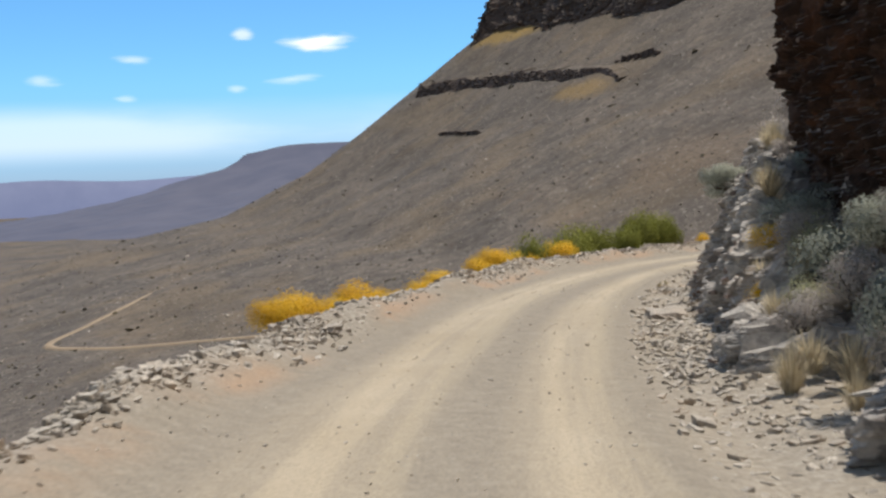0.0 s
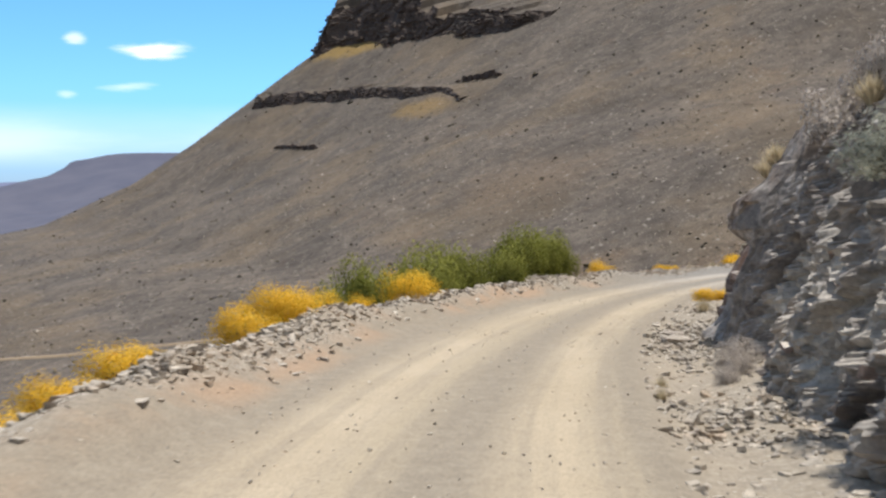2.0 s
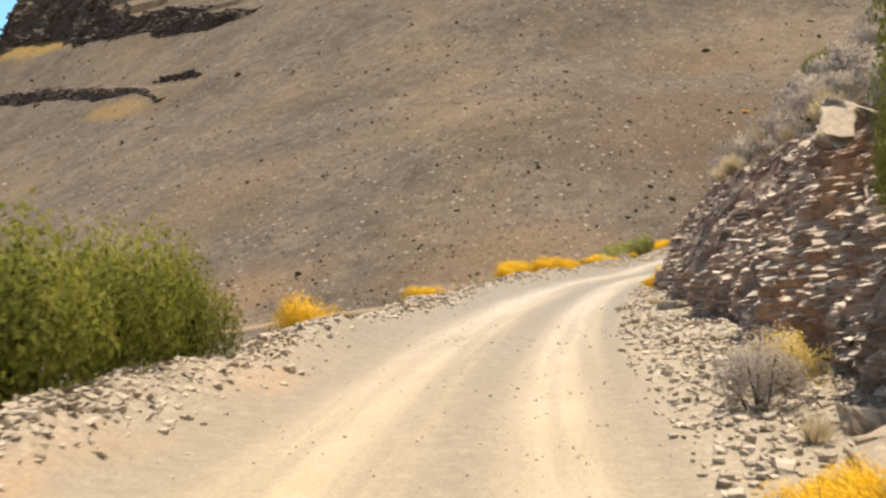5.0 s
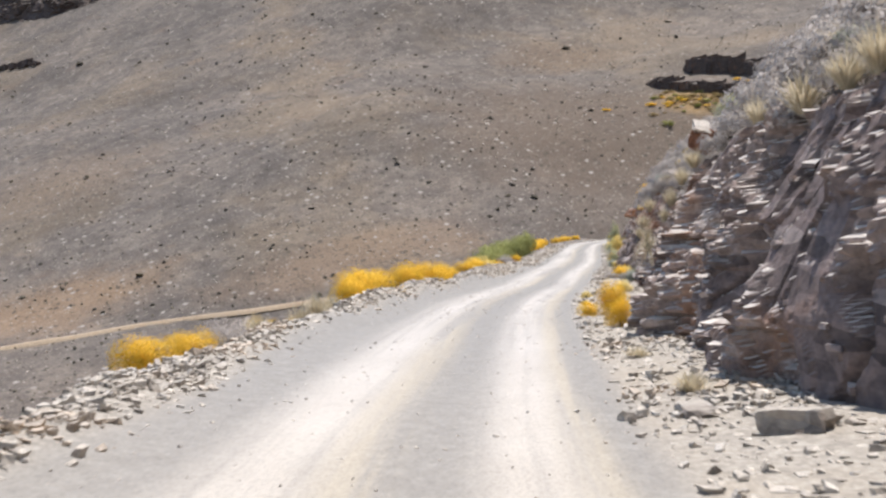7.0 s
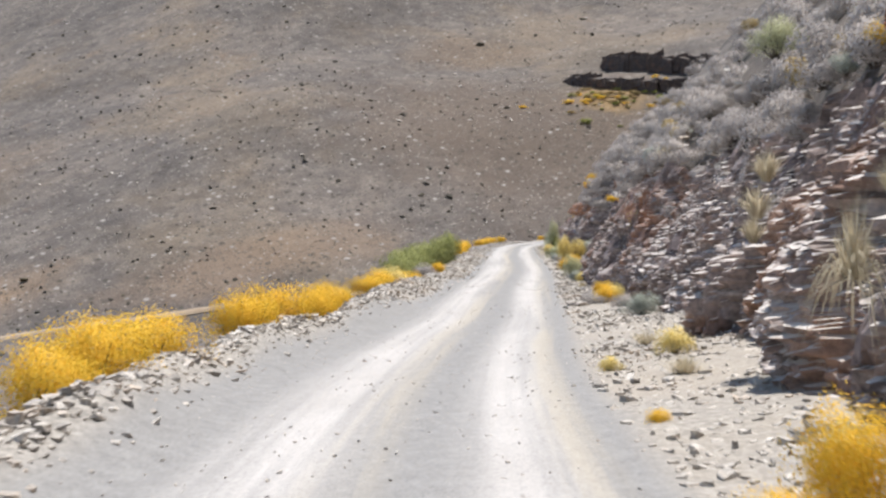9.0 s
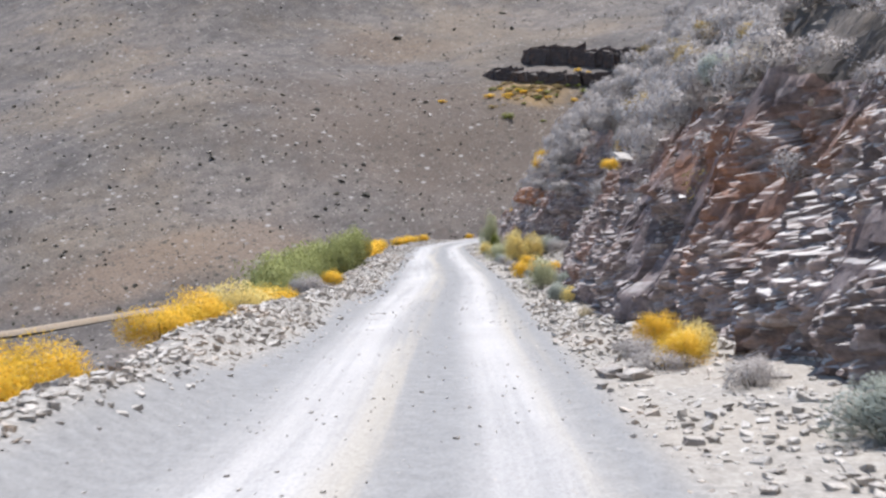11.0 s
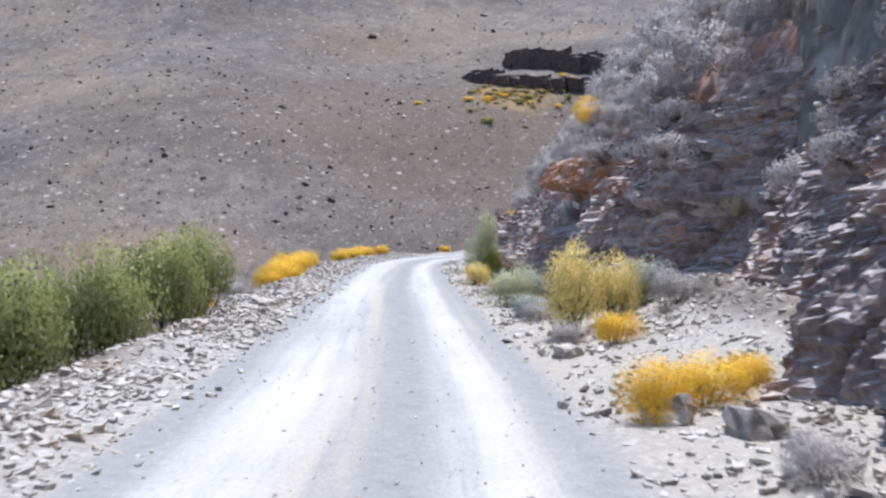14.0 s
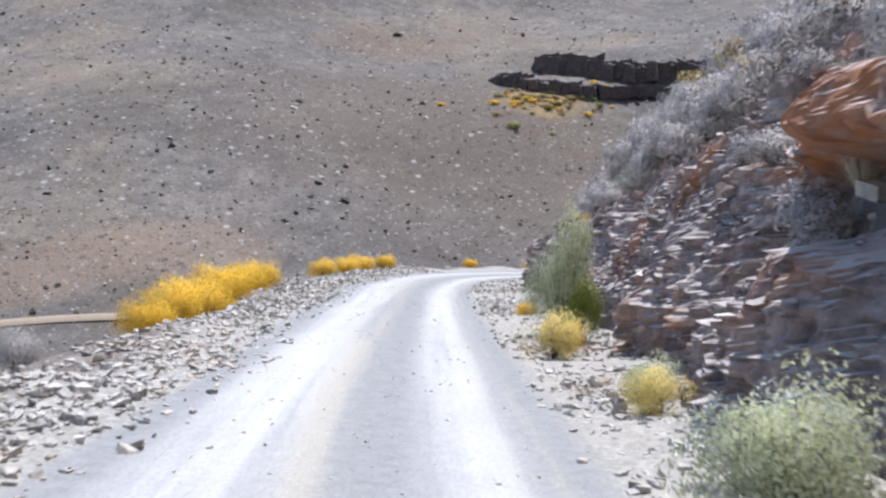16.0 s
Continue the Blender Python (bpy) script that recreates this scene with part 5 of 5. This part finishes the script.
# foot of the rock face
bushes_by_road([("grass", 10.4, 2.45, 0.6, 0.75, -0.09), ("grass", 9.3, 2.75, 0.5, 0.5, -0.06), ("soft_grey", 11.9, 2.95, 1.12, 0.7, 0.28), ("grass", 13.1, 2.8, 0.84, 0.56, 0.36), ("yellow", 15.9, 3.05, 0.69, 0.517, 1.10), ("grass", 14.2, 3.3, 0.98, 0.63, 0.81), ("soft_grey", 15, 3.4, 1.26, 0.84, 1.08), ("sage", 16.3, 3.5, 1.26, 0.84, 1.26), ("grass", 17, 3.25, 0.98, 0.7, 1.84), ("sage", 13.2, 3.6, 1.26, 0.91, 0.70), ("soft_grey", 11.4, 3.4, 1.26, 0.98, 0.59), ("grass", 18, 3.45, 0.84, 0.56, 1.60), ("yellow", 14.4, 2.85, 0.517, 0.345, 0.49), ("sage", 10.3, 3.45, 1.12, 0.98, 0.31), ("grass", 12.2, 3.35, 0.98, 0.7, 0.52), ("soft_grey", 9.4, 3.4, 1.12, 0.84, 0.18), ("olive", 12.9, 3.15, 0.8, 0.55, 0.45), ("grass", 11, 2.75, 0.8, 0.6, 0.05), ("grass", 15.2, 2.95, 0.8, 0.5, 0.70), ("olive", 14.6, 3.55, 1, 0.7, 0.95), ("soft_grey", 12.4, 2.6, 0.7, 0.45, 0.20), ("sage", 9, 2.9, 0.8, 0.6, 1.25), ("soft_grey", 8.7, 3.1, 0.8, 0.6, 1.35), ("grass", 16.6, 3, 0.6, 0.5, 1.20), ("grass", 10.2, 2.95, 0.8, 0.65, 0.05),
                ("soft_grey", 28.9, 2.1, 0.45, 0.35), ("soft_grey", 29.6, 2.25, 0.55, 0.5), ("grass", 27.6, 1.35, 0.28, 0.22), ("grass", 28.6, 1.4, 0.28, 0.22), ("soft_grey", 31.0, 2.4, 0.7, 0.5),
                ("yellow", 45.9, 1.6, 0.85, 0.6), ("yellow", 46.6, 1.95, 0.65, 0.5), ("soft_grey", 50.4, 2.15, 1.2, 0.9), ("lime", 51.6, 2.6, 0.8, 0.75), ("grass", 42.0, 1.9, 0.65, 0.5), ("grass", 48.6, 2.2, 0.5, 0.4), ("sage", 45.2, 2.75, 0.6, 0.5, 1.1),
                ("grass", 69.2, 1.75, 0.6, 0.28), ("grass", 66.3, 1.95, 0.65, 0.32), ("yellow", 73.9, 1.9, 0.62, 0.7), ("yellow", 77.2, 1.5, 0.55, 0.45), ("yellow", 77.4, 1.95, 0.7, 0.95), ("lime", 78.0, 2.1, 0.5, 0.7), ("yellow", 81.1, 1.55, 0.3, 0.25),
                ("lime", 85.3, 1.55, 0.4, 0.28), ("grass", 84.5, 2.3, 0.7, 0.4), ("lime", 86.7, 2.5, 0.7, 0.5), ("grass", 88.5, 2.3, 0.7, 0.35), ("sage", 95.0, 2.8, 0.9, 0.6), ("soft_grey", 97.7, 2.6, 0.7, 0.5),
                ("yellow", 101.4, 2.4, 0.72, 0.72), ("yellow", 99.6, 2.35, 0.8, 0.62), ("lime", 100.2, 2.6, 0.7, 0.6), ("soft_grey", 99.4, 2.1, 0.9, 0.4), ("soft_grey", 100.9, 2.05, 0.7, 0.35), ("lime", 109.1, 2.1, 0.46, 0.46), ("sage", 110.2, 1.95, 0.6, 0.55), ("grass", 105.9, 2.0, 0.5, 0.35),
                ("olive", 115.2, 1.95, 0.9, 1.05), ("sage", 114.9, 2.5, 0.6, 0.55), ("olive", 116.4, 2.2, 0.6, 0.7), ("soft_grey", 118.5, 2.3, 0.65, 0.55), ("yellow", 120.9, 1.8, 0.8, 0.8), ("yellow", 121.5, 2.4, 0.9, 0.65), ("yellow", 121.9, 2.9, 0.65, 0.55),
                ("lime", 127.5, 2.2, 1.2, 1.65), ("lime", 128.1, 2.9, 1.0, 1.35), ("yellow", 125.9, 2.5, 0.75, 0.65), ("soft_grey", 127.6, 3.7, 1.0, 0.7), ("soft_grey", 126.6, 2.0, 0.65, 0.45), ("sage", 128.8, 3.4, 1.1, 0.9), ("soft_grey", 130.4, 2.1, 0.75, 0.5),
                ("olive", 134.2, 2.05, 1.25, 1.1), ("sage", 131.7, 2.1, 1.0, 0.55), ("sage", 135.2, 2.3, 1.1, 0.85), ("lime", 138.2, 2.15, 0.7, 0.6), ("lime", 143.0, 1.85, 0.9, 0.85), ("yellow", 143.8, 2.1, 0.6, 0.65), ("olive", 145.6, 2.3, 0.9, 2.5, 0.1), ("green", 145.0, 2.5, 0.6, 1.3, 0.1), ("olive", 146.3, 2.3, 1.15, 1.9, 0.1),
                ("droop", 80.2, 2.85, 1.0, 0.9, 1.25), ("yellow", 151.0, 2.2, 0.6, 0.5), ("olive", 139.2, 2.3, 0.7, 0.55)],
               "bushes at the foot of the rock face")


def hill_bushes():
    """Grey scrub with a few yellow bushes on the slope above the cut."""
    rng = np.random.default_rng(77)
    for k in range(250):
        s = float(rng.uniform(12, 165))
        n = float(cliff_foot(s)) + 1.2 + float(rng.exponential(1.1))
        kind = "grass" if (s < 40 or 58 < s < 84) and rng.random() < 0.4 else rng.choice(["grey", "sage", "yellow", "grass"], p=[0.78, 0.06, 0.015 * (s > 44), 0.16 - 0.015 * (s > 44)])
        x, y, z = (float(v) for v in on_road(s, n))
        wide = float(rng.uniform(0.55, 1.15))
        bush(kind, x, y, z + float(bench(np.array([s]), np.array([n]))[0]) + 0.02, wide, wide * float(rng.uniform(0.6, 0.9)), "scrub above the road cut")


def hill_scrub():
    """The thick scrub farther up, which nobody could count."""
    rng = np.random.default_rng(78)
    shapes = []
    for k in range(5):
        v = leaf_cloud(np.random.default_rng(400 + k), 680, 6, 0.088, 0.6, 0.1)[0]
        t = v.reshape(-1, 3, 3)
        flat = np.cross(t[:, 1] - t[:, 0], t[:, 2] - t[:, 0])
        out = t.mean(1) - (0, 0, 0.15)
        n = 0.3 * flat / (np.linalg.norm(flat, axis=1, keepdims=True) + 1e-9) + 0.7 * out / np.linalg.norm(out, axis=1, keepdims=True)
        shapes.append((v, np.repeat(n / np.linalg.norm(n, axis=1, keepdims=True), 3, 0)))
    m = 960
    s = rng.uniform(10, 190, m)
    n = cliff_foot(s) + 1.1 + rng.exponential(3.2, m)
    s[760:] = rng.uniform(104, 168, m - 760)
    n[760:] = cliff_foot(s[760:]) + rng.uniform(1.55, 3.6, m - 760)
    x, y, z = on_road(s, n)
    z = np.where(n < 6.0, z + bench(s, n), ground_height(x, y))
    wide = rng.uniform(0.7, 1.5, m)
    for name, label, pick, mat in (("hill_scrub", "thick grey dry scrub covering the slope above the cut", (np.arange(m) % 24 > 0) | (s < 45), M_GREY),
                                   ("hill_flowers", "scattered straw-coloured bushes in the grey scrub", (np.arange(m) % 24 == 0) & (s >= 45), M_FAR_STRAW)):
        vs, ns = [], []
        for k in np.where(pick)[0]:
            a = rng.uniform(0, 6.28)
            v, w = shapes[k % 5]
            v = v * (wide[k] / 1.7, wide[k] / 1.7, wide[k] * 0.62)
            ca, sa = np.cos(a), np.sin(a)
            vs.append(np.c_[v[:, 0] * ca - v[:, 1] * sa + x[k], v[:, 0] * sa + v[:, 1] * ca + y[k], v[:, 2] + z[k] - 0.03])
            ns.append(np.c_[w[:, 0] * ca - w[:, 1] * sa, w[:, 0] * sa + w[:, 1] * ca, w[:, 2]])
        v = np.concatenate(vs)
        me = mesh_of(name, v, np.arange(len(v)).reshape(-1, 3), mat)
        me.normals_split_custom_set_from_vertices(np.concatenate(ns).tolist())
        tagged(new(name, me), label, "scrub", kind="stuff")


hill_bushes()
hill_scrub()
# leafy green bushes that hang over the cut
bushes_by_road([("green", 49.4, 3.2, 1.1, 2.0, 1.5), ("green", 49.9, 3.6, 1.5, 2.6, 1.9), ("green", 50.9, 4.1, 1.6, 2.8, 2.4), ("green", 52.2, 4.5, 1.6, 2.4, 2.9),
                ("sage", 25.4, 3.1, 1.2, 0.8, 1.9), ("sage", 24.2, 3.0, 1.0, 0.7, 2.1), ("sage", 22.6, 2.8, 0.8, 0.6, 2.1), ("green", 71.5, 6.2, 1.2, 1.3), ("olive", 100.2, 6.5, 1.6, 1.2, 5.9),
                ("grass", 83.8, 2.95, 0.7, 0.5, 1.75), ("grass", 84.0, 3.1, 0.6, 0.5, 2.15), ("grass", 83.5, 2.85, 0.5, 0.4, 1.5), ("grass", 80.5, 3.35, 0.7, 0.6, 2.15), ("grass", 80.7, 3.6, 0.7, 0.6, 2.6), ("grass", 80.3, 3.2, 0.5, 0.5, 1.8), ("grass", 81.2, 3.9, 0.9, 0.6, 3.0),
                ("grass", 38.6, 3.2, 0.9, 0.6, 2.65), ("grass", 37.6, 3.3, 0.8, 0.6, 2.75), ("grass", 36.6, 3.3, 0.8, 0.5, 2.8), ("grass", 66.5, 3.7, 1.0, 0.7, 2.9), ("grass", 67.6, 3.7, 0.9, 0.6, 2.9), ("grass", 69.0, 3.6, 1.0, 0.7, 2.8), ("grass", 71.5, 3.6, 0.9, 0.6, 2.9),
                ("yellow", 140.9, 4.6, 1.1, 0.9, 4.3), ("yellow", 122.3, 7.0, 1.2, 0.8, 6.0), ("yellow", 137.8, 4.1, 0.9, 0.7, 3.9), ("yellow", 112.6, 3.3, 0.6, 0.4, 2.75)], "bushes over the rock face")
# bushes round the dark ledges of the opposite slope
for kind, x, y, wide, tall in (("far_green", 268, 347, 5.4, 3.1), ("far_yellow", 276, 364, 4.8, 1.9), ("far_yellow", 280, 360, 4.5, 1.8), ("far_yellow", 285, 358, 4.5, 1.8), ("far_green", 290, 352, 3.9, 2.0),
                               ("far_green", 300, 346, 3.9, 2.1), ("far_yellow", 294, 344, 3.6, 1.6), ("far_yellow", 262, 372, 3.9, 1.6), ("far_straw", 270, 356, 3.9, 1.7)):
    bush(kind, x, y, float(ground_height([x], [y])[0]) - 0.1, wide, tall, "bushes below the dark ledges")
patch_rng = np.random.default_rng(90)
for k in range(70):
    x, y = (287 + float(patch_rng.normal(0, 5)), 362 + float(patch_rng.normal(0, 5))) if k < 40 else (293 + float(patch_rng.normal(0, 10)), 351 + float(patch_rng.normal(0, 6)))
    wide = float(patch_rng.uniform(1.6, 4.0))
    bush(("far_straw", "far_yellow", "far_straw", "far_straw", "far_green")[k % 5], x, y, float(ground_height([x], [y])[0]) - 0.1, wide, wide * 0.42, "bushes below the dark ledges")
